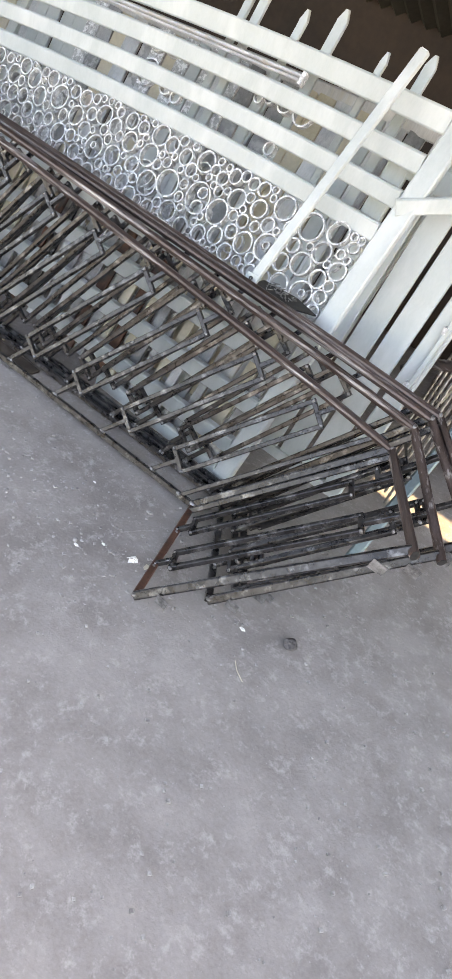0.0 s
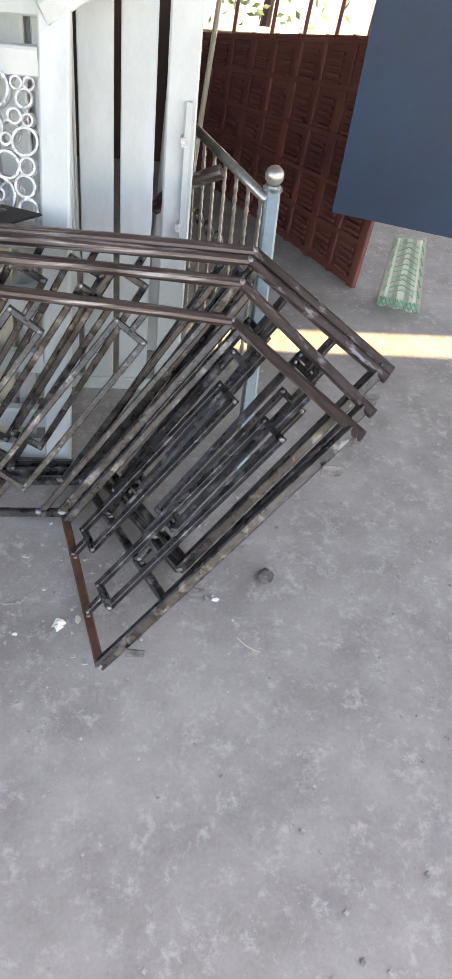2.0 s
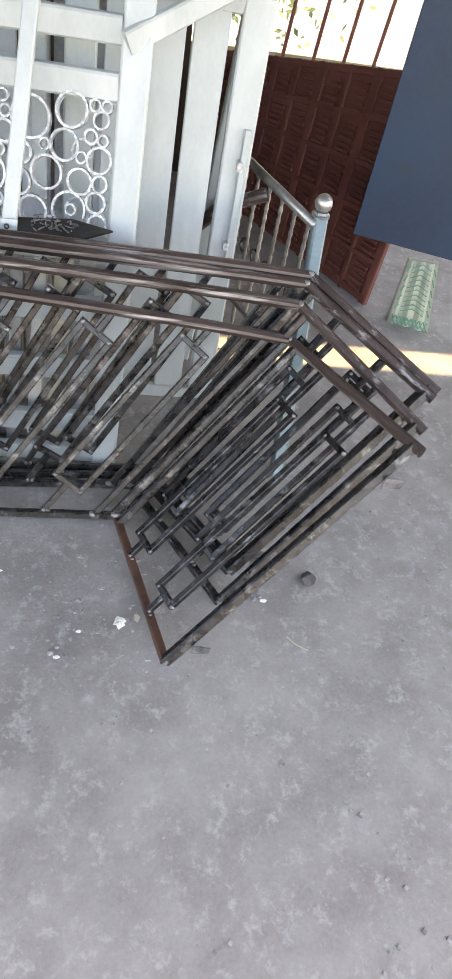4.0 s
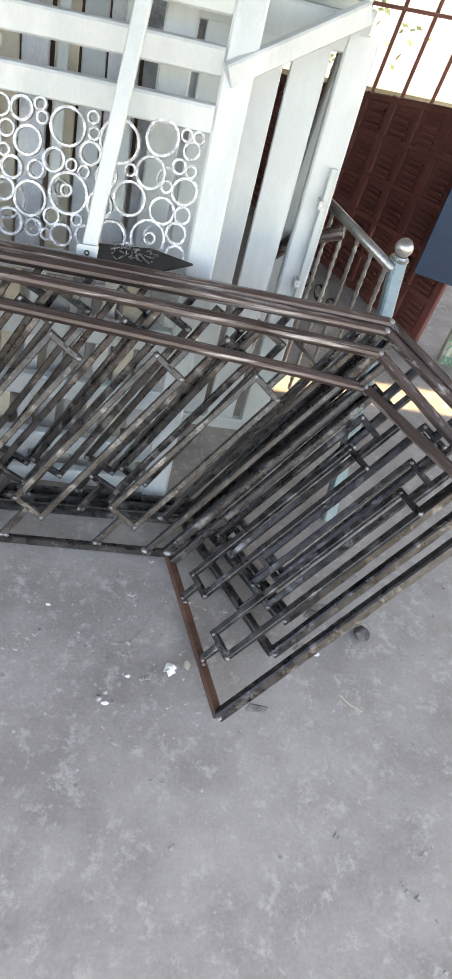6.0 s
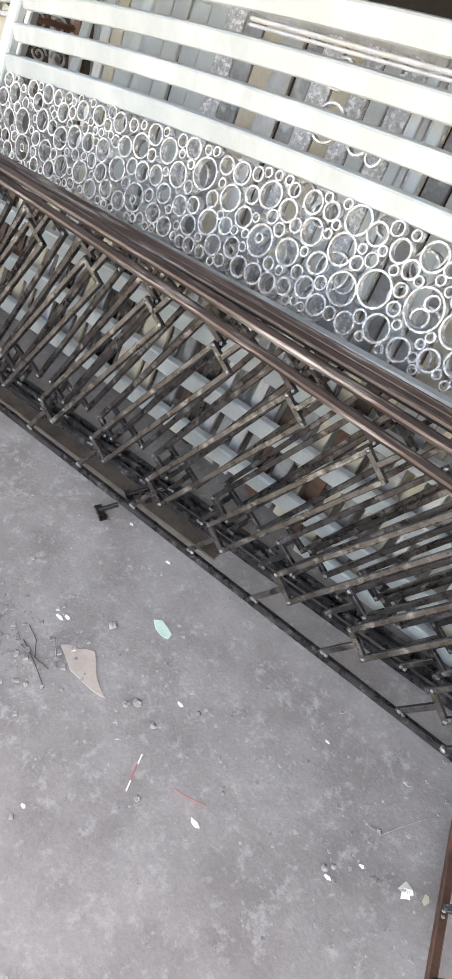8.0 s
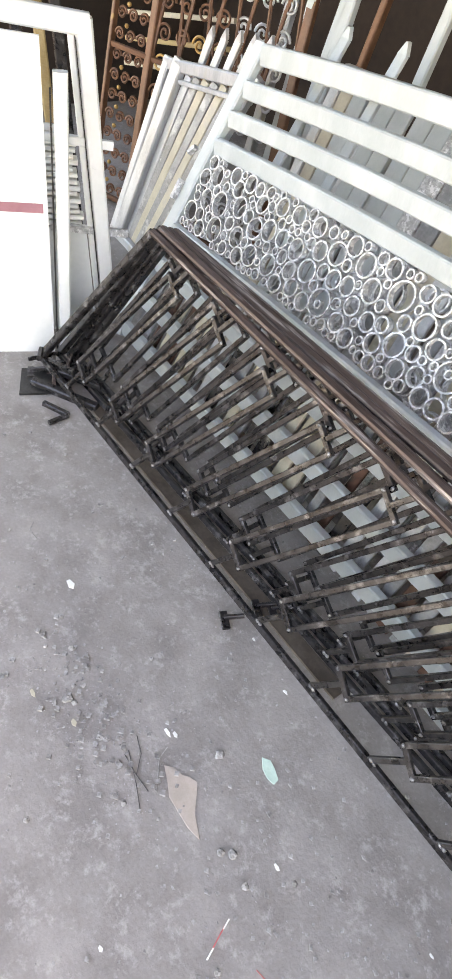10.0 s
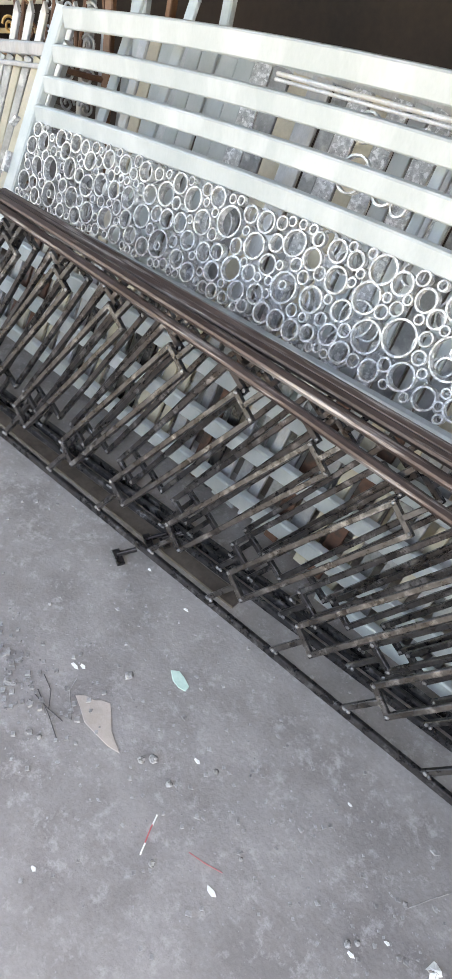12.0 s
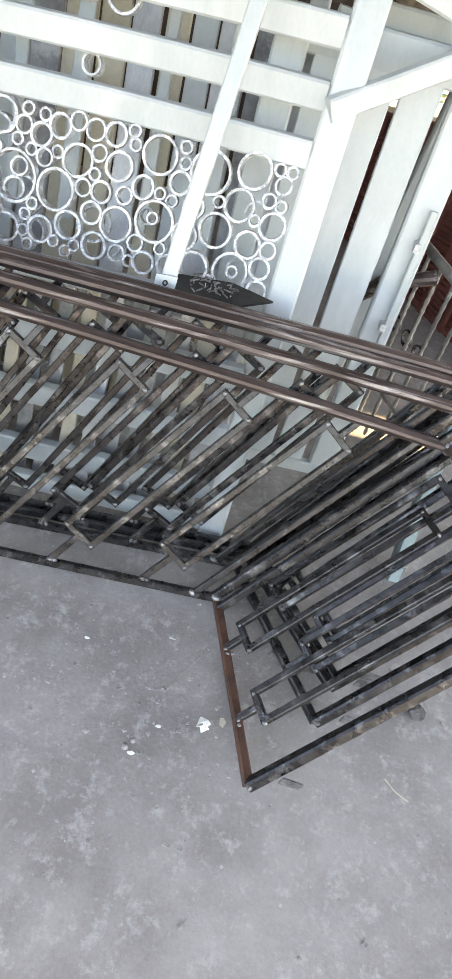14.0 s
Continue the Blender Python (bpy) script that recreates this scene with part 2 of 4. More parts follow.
def railing(low0, low, far, high0, high, high2, label, phase=0.0, jitter=0.0, rust=STEEL, units=10, over=0.03, bow=0.025, front=False):
    """A stair railing: a sloping run of slim rectangular loops, then a short return at the landing."""
    top = thing("stair_railing", label, "railing", "stacked stair railings")
    b0, b1, bw = Vector(offset(B0, low0)), offset(B1, low), offset(BW, far)
    t0, t1, t2 = Vector(offset(T0, high0)), offset(T1, high), offset(T2, high2)
    flat, ret = patch(b0, b1, t0, t1), patch(b1, bw, t1, t2)

    def run(u, v):
        """The long panel; its handrail bows up a little between the ends."""
        return flat(u, v) + Vector((0, 0, bow * (1 - max(u, 0) ** 8) * min(1, 2.5 * max(u, 0)) * v))
    nrm = Vector((0, -1, 0.35))
    length = (Vector(b1) - b0).length
    part("bottom_rail", Mesh().bar(b0, Vector(b1), 0.024, 0.026, nrm), rust, top)
    part("return_bottom_rail", Mesh().bar(b1, Vector(bw), 0.026, 0.026), RUST if front else rust, top, "rust-stained steel bottom rail" if front else "")
    rail_mesh = Mesh().sweep([run(i / 16, 1) for i in range(17)], 0.041, 0.033, nrm, 0.36)
    part("handrail", rail_mesh, HANDRAIL, top, "long rubbed steel handrail with highlights painted in as pale streaks")
    out = (Vector(t2) - Vector(t1)).normalized() * over
    part("return_handrail", Mesh().bar(t1, Vector(t2) + out, 0.036, 0.033, (0, 0, 1), 0.36), RETURN, top, "short rubbed steel handrail with painted highlight streaks and an open end")
    # solid black cap; its colour stands for shade inside the open tube
    part("end_cap", Mesh().bar(Vector(t2) + out * 1.001, Vector(t2) + out * 1.06, 0.034, 0.022, (0, 0, 1), 0.3), BLACK, top, "black cap painted as the shaded hollow of the tube end")
    part("end_post", Mesh().bar(b0, t0, 0.035, 0.035, nrm), rust, top)
    part("corner_post", Mesh().bar(run(0.997, 0), run(0.997, 1), 0.03, 0.03, nrm), rust, top)
    part("corner_post", Mesh().bar(ret(0.07, 0), ret(0.07, 1), 0.024, 0.024, nrm), rust, top)
    for p, k in ((Vector(b1), 2.4), (Vector(b1) + Vector((-0.08, 0, 0)), 1.7), (Vector(t1), 1.8), (Vector(bw), 1.6)):
        w = new("weld", weld_data[0])
        w.parent = top
        w.matrix_local = Matrix.LocRotScale(p + Vector((0, -0.008, 0.012)), Euler((0.4, 0.2, p.x * 9)), (k, k * 0.7, k * 0.5))
    part("outer_post", Mesh().bar(Vector(bw), Vector(t2), 0.032, 0.032, (1, 0, 0)), rust, top)
    part("baluster", Mesh().bar(run(1 - 0.075 / length, 0), run(1 - 0.075 / length, 1), 0.02, 0.02, nrm), rust, top)

    def loop(surface, u, lo, hi, wide, name="baluster_loop"):
        m = Mesh()
        c = (surface(u, 1) - surface(u, 0)).normalized()
        x = (surface(1, 0.5) - surface(0, 0.5)).normalized()
        e = (x - c * x.dot(c)).normalized() * wide
        s = 0.0195
        r0, r1 = surface(u, lo), surface(u, hi)
        l0, l1 = r0 - e, r1 - e
        for p, q in ((r0, r1), (l0, l1)):
            m.bar(p, q, s, s, e, 0.12)
        for p, q in ((l0 - e * 0.09, r0 + e * 0.09), (l1 - e * 0.09, r1 + e * 0.09)):
            m.bar(p, q, s, s, c, 0.12)
        mid0, mid1 = (r0 + l0) / 2, (r1 + l1) / 2
        full = (surface(u, 1) - surface(u, 0)).length
        # stubs run on along the bars to the two rails
        m.bar(mid0, mid0 - c * (lo * full + e.length * 0.5 * abs(x.dot(c))), s, s, e, 0.12)
        m.bar(mid1, mid1 + c * ((1 - hi) * full - e.length * 0.5 * abs(x.dot(c)) - 0.005), s, s, e, 0.12)
        ob = part(name, m, rust, top)
        low_end = mid0 - c * (lo * full + e.length * 0.5 * abs(x.dot(c)) - 0.012)
        for p in (r0, l0, r1, l1, low_end, low_end + x * 0.014):
            w = new("weld", weld_data[0])
            w.parent = ob
            w.matrix_local = Matrix.LocRotScale(p + Vector((0, -0.008, 0.004)), Euler((p.x * 50, p.y * 70, 0)), (1.1, 0.8, 0.8))
    for k in range(units):
        u = 1 - (0.19 + phase + 0.292 * k + random.uniform(-1, 1) * jitter) / length
        loop(run, u, 0.13 + random.uniform(-1, 1) * jitter, 0.86 + random.uniform(-1, 1) * jitter, 0.10)
    loop(ret, 0.39, 0.09, 0.81, 0.085)
    loop(ret, 0.77, 0.09, 0.84, 0.085)
    for v in (0.09, 0.86):
        p = Vector(lerp(bw, t2, v))
        part("fixing_tab", Mesh().slab([p + Vector(d) for d in ((0.012, -0.02, -0.02), (0.062, -0.028, -0.01), (0.066, -0.03, 0.026), (0.016, -0.02, 0.02))], (0, -1, 0.2), 0.004), WELD, top, "small drilled steel tab")
    for u in (0.54, 0.03, 0.97):
        p = run(u, 0)
        p.z = 0.0
        foot = Mesh().bar(p + Vector((-0.01, 0.0, 0.0)), p + Vector((-0.01, 0.0, 0.05)), 0.03, 0.008)
        if u == 0.97:
            part("foot_plate", foot, rust, top)
            continue
        part("foot_tab", foot.bar(p + Vector((-0.02, -0.013, 0.04)), p + Vector((-0.06, -0.075, 0.025)), 0.02, 0.012).bar(p + Vector((-0.085, -0.06, 0.015)), p + Vector((-0.02, -0.09, 0.015)), 0.012, 0.03), rust, top)
    p = Vector((bw[0], bw[1], 0.0))
    part("foot_plate", Mesh().bar(p, p + Vector((0, 0, 0.045)), 0.03, 0.03), rust, top)
    return top


O3 = (0, 0, 0)
railing(O3, O3, O3, O3, O3, O3, "bare steel stair railing with rectangular loops, foremost of the stack", bow=0.02, front=True)
railing((-0.01, 0.10, -0.02), (0.05, 0.165, -0.02), (0.18, 0.217, -0.02), (0.015, 0.03, 0.015), (0.017, 0.047, 0.10), (0.079, 0.156, -0.056), "bare steel stair railing leaning second in the stack", 0.12, 0.006, bow=0.015)
railing((0.03, 0.14, -0.02), (0.085, 0.215, -0.02), (0.224, 0.336, -0.02), (0.03, 0.05, 0.012), (0.045, 0.132, 0.127), (0.139, 0.28, -0.031), "bare steel stair railing leaning third in the stack", 0.05, 0.008, bow=0.015)
railing((0.06, 0.17, -0.02), (0.11, 0.255, -0.02), (0.245, 0.365, -0.02), (0.05, 0.065, 0.015), (0.062, 0.165, 0.14), (0.155, 0.30, -0.02), "bare steel stair railing leaning at the back of the stack", 0.19, 0.008, bow=0.015)

# ---- white gate with a ring panel ----
GRT, GRM, GLT, GLM = Vector((-0.02, 0.885, 1.62)), Vector((-0.044, 0.706, 1.123)), Vector((-3.21, 1.18, 1.325)), Vector((-3.197, 0.947, 0.897))


def gate(u, v):
    """u: 0 at the left stile's inner edge, 1 at the right one's; v: 0 under the fourth bar, 1 at the top edge."""
    return lerp(GLM + (GLT - GLM) * v, GRM + (GRT - GRM) * v, u) + Vector((0, 0, 0.052 * 4 * u * (1 - u))) * max(0.0, min(1.0, 1 + v))


gx = (GRM - GLM).normalized()
gn = gx.cross((GRT - GRM)).normalized()
up = (GRT - GRM).normalized()
white_gate = thing("white_gate", "white-primed steel gate with bars and a ring panel, leaning back", "gate")
part("stile", Mesh().bar(gate(-0.013, -2.04), gate(-0.013, 1.0), 0.08, 0.045, gx), WHITE, white_gate)
part("stile", Mesh().bar(gate(1.014, -2.25), gate(1.014, 1.0), 0.088, 0.045, gx), WHITE, white_gate)
for v0, v1, u0 in ((-0.01, 0.14, 0), (0.26, 0.405, 0), (0.53, 0.68, 0), (0.83, 1.0, 0), (-0.87, -0.73, 0), (-1.25, -1.08, 0), (-1.64, -1.47, 0), (-2.02, -1.85, 0), (-2.24, -2.10, 0.75)):
    vm = (v0 + v1) / 2
    part("bar", Mesh().sweep([gate(u0 + (1 - u0) * i / 12, vm) for i in range(13)], (v1 - v0) * 0.5, 0.04), WHITE, white_gate)
rod = gn * -0.03 if gn.y > 0 else gn * 0.03
part("slide_rod", Mesh().rod([gate(0.42, 0.77) + rod, gate(0.80, 0.77) + rod], 0.008), ZINC, white_gate, "thin galvanised sliding rod")
part("slide_rod", Mesh().rod([gate(0.42, 0.735) + rod, gate(0.80, 0.735) + rod], 0.006), ZINC, white_gate, "thin galvanised sliding rod")
part("rod_stop", Mesh().bar(gate(0.80, 0.70) + rod, gate(0.80, 0.80) + rod, 0.035, 0.02), GALV, white_gate)
part("top_arm", Mesh().bar(gate(1.01, 0.92), Vector((0.36, 0.93, 1.50)), 0.075, 0.04, (0, 0, 1)), WHITE, white_gate)
part("brace", Mesh().bar(gate(1.005, 0.27) + rod, Vector((0.35, 0.89, 1.455)), 0.06, 0.035, (0, 0, 1)), WHITE, white_gate)
part("hinge_lug", Mesh().bar(gate(-0.03, -0.55) + rod, gate(-0.03, -0.35) + rod, 0.025, 0.03, gx), GALV, white_gate)
part("hinge_lug", Mesh().bar(gate(-0.045, -0.1) + rod, gate(-0.035, -0.02) + rod, 0.02, 0.03, gx), GALV, white_gate)
# rings packed by size between the fourth bar and the fifth
rng = random.Random(7)
placed = [(2.36, 0.18, 0.072), (2.49, 0.17, 0.058), (2.54, 0.25, 0.046), (2.43, 0.29, 0.033), (2.31, 0.315, 0.049), (2.48, 0.32, 0.034), (2.58, 0.33, 0.03), (2.6, 0.28, 0.024), (2.62, 0.19, 0.032), (2.79, 0.15, 0.059), (2.68, 0.12, 0.05), (2.77, 0.31, 0.052), (2.66, 0.26, 0.041), (2.74, 0.225, 0.034), (2.92, 0.30, 0.06), (3.04, 0.33, 0.05), (3.02, 0.24, 0.046), (2.97, 0.165, 0.05), (3.07, 0.15, 0.04), (2.93, 0.06, 0.046), (3.04, 0.07, 0.055), (3.10, 0.27, 0.022), (2.78, 0.04, 0.034), (2.54, 0.09, 0.042), (2.07, 0.13, 0.058), (2.18, 0.17, 0.063), (2.01, 0.23, 0.055), (1.88, 0.24, 0.047), (2.02, 0.32, 0.05), (2.25, 0.075, 0.05), (2.35, 0.05, 0.043)]
H_PANEL = 0.73 * 0.505
W_PANEL = (GRM - GLM).length
for r, tries, cap in ((0.058, 300, 5), (0.048, 700, 18), (0.040, 1400, 44), (0.033, 2600, 90), (0.026, 4500, 150), (0.0185, 8000, 220)):
    count = 0
    for _ in range(tries):
        x, y = rng.uniform(r, W_PANEL - r), rng.uniform(r, H_PANEL - r)
        if all((x - a) ** 2 + (y - b) ** 2 > (r + c - 0.007) ** 2 for a, b, c in placed):
            placed.append((x, y, r))
            count += 1
            if count >= cap:
                break
placed.append((2.375, 0.205, 0.027))
# a few small rings stand inside large ones
for x, y, r in list(placed):
    if r > 0.05 and rng.random() < 0.3:
        placed.append((x + rng.uniform(-0.4, 0.4) * (r - 0.03), y + rng.uniform(-0.4, 0.4) * (r - 0.03), 0.0185))
turn = Matrix((gx, gn, up)).transposed().to_4x4()
ring_data = {}


def pipe_ring(parent, p, r, i):
    key = (r, i % 2)
    if key not in ring_data:
        ring_data[key] = Mesh().ring(r, 0.0072 if r > 0.03 else 0.006, 0.024 + 0.008 * (i % 2), 22 if r > 0.03 else 14).data("ring", GALV)
    ob = new("ring", ring_data[key])
    ob.parent = parent
    ob.matrix_local = Matrix.Translation(p) @ turn @ pose(0, rng.uniform(-0.004, 0.004), 0, rng.uniform(-4, 4), rng.uniform(0, 40), rng.uniform(-4, 4))


for i, (x, y, r) in enumerate(placed):
    pipe_ring(white_gate, gate(x / W_PANEL, -0.73 + 0.73 * y / H_PANEL), r, i)

prop = thing("prop_bar", "loose white steel bar propped against the gate", "bar")
part("tube", Mesh().bar((-0.352, 0.46, 0.80), (-0.215, 0.80, 1.74), 0.042, 0.025, gx), WHITE, prop)
part("foot_lug", Mesh().slab([(-0.385, 0.452, 0.80), (-0.325, 0.447, 0.805), (-0.32, 0.455, 0.85), (-0.38, 0.46, 0.845)], (0, -1, 0.3), 0.005), WHITE, prop, "small white drilled lug")
part("bolt_hole", Mesh().ring(0.008, 0.004, 0.004, 10, (-0.352, 0.444, 0.83), (1, 0, 0), (0, 0.3, 1)), BLACK, prop)
part("end_cap", Mesh().bar((-0.2149, 0.8003, 1.7408), (-0.2144, 0.8015, 1.7435), 0.036, 0.020, gx), GALV, prop)


# ---- slatted gates behind ----
def slat_gate(name, label, x0, x1, y, z0, z1, lean, mats, wide, gap, frame_w, mat, tilt=0.0, skew=0.0, lift=0.0):
    """A gate of upright slats in a frame; lift raises its far end."""
    top = thing(name, label, "gate")
    P = lambda x, z: Vector((x + tilt * (z - z0), y + lean * (z - z0) + skew * x, z + lift * (x - x1)))
    for x in (x0, x1):
        part("stile", Mesh().bar(P(x, z0), P(x, z1), frame_w, 0.04, (1, 0, 0)), mat, top)
    for r in (0.0, 1.0):
        z = z0 + (z1 - z0) * r
        part("rail", Mesh().bar(P(x0, z), P(x1, z), frame_w, 0.038, (0, 0, 1)), mat, top)
    x = x0 + frame_w / 2 + gap
    rg = random.Random(name)
    while x + wide / 2 < x1 - frame_w / 2:
        m = rg.choice(mats)
        w = wide * rg.uniform(0.75, 1.1) if len(mats) > 1 else wide
        xm, step = x + w / 2, rg.uniform(-0.012, 0.012) if len(mats) > 1 else 0
        lo_p, hi_p = P(xm, z0) + Vector((0, step, 0)), P(xm, z1 - 0.02) + Vector((0, step, 0))
        sl = Mesh().bar(lo_p, hi_p, w, 0.022, (1, 0, 0))
        part("slat", sl, m, top)
        x += w + gap * (rg.uniform(0.5, 1.4) if len(mats) > 1 else 1)
    return top


white_slats = slat_gate("white_slat_gate", "white-painted gate of upright slats behind the stack", -0.20, 0.335, 0.75, 0.0, 1.385, 0.16, [WHITE], 0.112, 0.022, 0.10, WHITE, tilt=0.03)
part("latch_bar", Mesh().bar((0.375, 0.81, 0.60), (0.388, 0.88, 1.04), 0.022, 0.02, (1, 0, 0)), WHITE, white_slats)
part("latch_lug", Mesh().bar((0.362, 0.845, 0.66), (0.362, 0.80, 0.66), 0.03, 0.02), GALV, white_slats)
part("latch_lug", Mesh().bar((0.375, 0.89, 0.93), (0.375, 0.845, 0.93), 0.03, 0.02), GALV, white_slats)
hind = thing("narrow_gate", "narrow white-painted steel gate standing behind", "gate")
for x in (-0.13, 0.27):
    part("stile", Mesh().bar((x, 1.03, 0.0), (x + 0.12, 1.10, 1.44), 0.075, 0.04, (1, 0, 0)), WHITE, hind)
part("rail", Mesh().bar((-0.01, 1.10, 1.44), (0.39, 1.10, 1.44), 0.075, 0.038), WHITE, hind)
pickets = slat_gate("picket_gate", "galvanised and cream slatted gate with a few pointed pickets", -3.0, -0.10, 0.62, 0.06, 1.50, 0.39, [ZINC, WHITE, CREAM, WHITE, GALV, ZINC, CREAM, GALV, WHITE, CREAM, ZINC, DULLZINC, WHITE, CREAM], 0.09, 0.013, 0.06, ZINC, skew=-0.1, lift=0.075)
for x, y, h, w in ((-0.293, 1.17, 1.74, 0.05), (-0.495, 1.18, 1.68, 0.034), (-0.743, 1.18, 1.75, 0.05), (-0.925, 1.19, 1.69, 0.04), (-1.14, 1.20, 1.74, 0.045), (-1.228, 1.21, 1.69, 0.04), (-2.60, 1.34, 1.50, 0.05), (-2.945, 1.37, 1.46, 0.05)):
    p = Vector((x, y, h - 0.04))
    picket = Mesh().bar((x - 0.01, y - 0.33, 0.75), p, w, 0.022, (1, 0, 0))
    picket.slab([p + Vector((-w / 2, -0.011, 0)), p + Vector((w / 2, -0.011, 0)), p + Vector((w * 0.12, 0.0, 0.045)), p + Vector((-w * 0.12, 0.0, 0.045))], (0, 1, 0), 0.022)
    part("picket", picket, WHITE, pickets, "pale pointed picket")
side = thing("galvanised_gate", "dull galvanised gate of upright slats leaning sideways", "gate")
Q = patch((-4.24, 1.03, 0.0), (-3.78, 0.99, 0.0), (-4.19, 1.32, 1.0), (-3.36, 1.29, 1.15))
for u, w in ((0.03, 0.06), (0.17, 0.09), (1.0, 0.06)):
    part("stile", Mesh().bar(Q(u, 0), Q(u, 1), w, 0.05, (1, 0, 0)), ZINC, side)
for v in (0.02, 0.97):
    part("rail", Mesh().bar(Q(0, v), Q(1, v), 0.06, 0.045), ZINC, side)
part("inner_rail", Mesh().bar(Q(0.25, 0.90), Q(1, 0.90), 0.022, 0.03), ZINC, side)
for k in range(7):
    u = 0.28 + k * 0.105
    part("slat", Mesh().bar(Q(u, 0.03) + Vector((0, 0.03, 0)), Q(u, 0.93) + Vector((0, 0.03, 0)), 0.058, 0.02, (1, 0, 0)), (ZINC, DULLZINC, CREAM, DULLZINC, CREAM, DULLZINC, CREAM)[k], side)
for k in range(5):
    u = 0.25 + k * 0.15
    q = Q(u, 1.0) + Vector((0.02, 0.12, 0.12))
    tagged(part("picket_head", Mesh().bar(Q(u, 0.5) + Vector((0, 0.12, 0)), q, 0.05, 0.02, (1, 0, 0)).slab([q + Vector((-0.024, -0.01, 0)), q + Vector((0.024, -0.01, 0)), q + Vector((0.01, -0.01, 0.05))], (0, 1, 0), 0.02), ZINC, side))
dark_gate = thing("dull_slat_gate", "dull zinc slatted gate leaning behind the white bars", "gate")
rd = random.Random(21)
back = -rod.normalized()
for k in range(40):
    u = 0.012 + 0.0247 * k
    p, q = gate(u, -1.95 - 0.26 * u) + back * 0.05, gate(u + 0.004, -0.80) + back * (0.05 + rd.uniform(0, 0.01))
    part("slat", Mesh().bar(p, q, rd.uniform(0.042, 0.062), 0.016, gx), rd.choice((DULLZINC, STEEL, ZINC, RUST, DULLZINC, ZINC, CREAM, DULLZINC)), dark_gate)
for v in (-1.62, -0.95):
    part("rail", Mesh().sweep([gate(i / 12, v) + back * 0.085 for i in range(13)], 0.05, 0.03), ZINC, dark_gate)
ring_gate = thing("ring_gate", "galvanised panel of pipe rings standing behind the bars", "gate")
for i, (u, v, r) in enumerate(((0.538, 0.62, 0.049), (0.569, 0.61, 0.039), (0.605, 0.65, 0.028), (0.597, 0.58, 0.021), (0.548, 0.34, 0.062), (0.592, 0.3, 0.043), (0.613, 0.25, 0.031), (0.61, 0.34, 0.021), (0.747, 0.62, 0.028), (0.756, 0.56, 0.024), (0.74, 0.53, 0.024), (0.784, 0.58, 0.043), (0.815, 0.56, 0.05), (0.797, 0.22, 0.029))):
    pipe_ring(ring_gate, gate(u, v) + back * 0.045, r, i)
rg2 = random.Random(11)
for i in range(40):
    x, z = rg2.uniform(-2.6, -0.2), rg2.uniform(0.16, 0.66)
    pipe_ring(ring_gate, (x, 0.40 + 0.42 * z - 0.1 * x, z), rg2.choice((0.034, 0.043, 0.054)), i)
for i in range(34):
    u, v = rg2.uniform(0.08, 0.985), rg2.uniform(-0.68, -0.06)
    pipe_ring(ring_gate, gate(u, v) + back * (0.05 + 0.012 * (i % 3)), rg2.choice((0.066, 0.054, 0.054, 0.043, 0.043, 0.034, 0.026)), i)
part("bottom_rail", Mesh().bar((-2.9, 0.70, 0.03), (-0.2, 0.43, 0.03), 0.05, 0.04), ZINC, ring_gate)
plate = thing("mesh_offcut", "black plate with bright swarf, lying on the rails", "offcut")
part("plate", Mesh().slab([(-0.35, 0.44, 0.80), (-0.16, 0.435, 0.805), (-0.045, 0.495, 0.82), (-0.17, 0.545, 0.82), (-0.33, 0.53, 0.815)], (0, 0, 1), 0.006), BLACK, plate)
sw = Mesh()
for i in range(34):
    p = Vector((rg2.uniform(-0.32, -0.16), rg2.uniform(0.46, 0.53), 0.822 + rg2.uniform(0, 0.012)))
    sw.bar(p, p + Vector((rg2.uniform(-0.03, 0.03), rg2.uniform(-0.02, 0.02), rg2.uniform(-0.005, 0.01))), 0.004, 0.003)
tagged(part("swarf", sw, WELD, plate), kind="stuff")

# ---- newel post and stair balustrade ----
bal = thing("stair_balustrade", "stainless balustrade with twisted balusters and a ball-topped post", "balustrade")
n0, n1 = Vector((0.618, 0.279, 0.0)), Vector((0.672, 0.755, 0.842))
part("newel_post", Mesh().bar(n0, n1, 0.05, 0.05, (1, 0, 0)), DULLBLUE, bal, "square blue-grey steel newel post")
ball = Mesh().ball(n1 + Vector((0, 0, 0.040)), 0.032)
part("ball_finial", ball, STAINLESS, bal, "polished steel ball finial", True)
part("collar", Mesh().rod([n1 - Vector((0, 0, 0.006)), n1 + Vector((0, 0, 0.002)), n1 + Vector((0, 0, 0.006)), n1 + Vector((0, 0, 0.012))], [0.033, 0.034, 0.028, 0.024], 16), STAINLESS, bal)
h0, h1 = Vector((0.652, 0.72, 0.815)), Vector((0.378, 1.45, 0.835))
part("handrail", Mesh().rod([h0, h1], 0.018, 12), STAINLESS, bal, "round dull steel handrail", True)
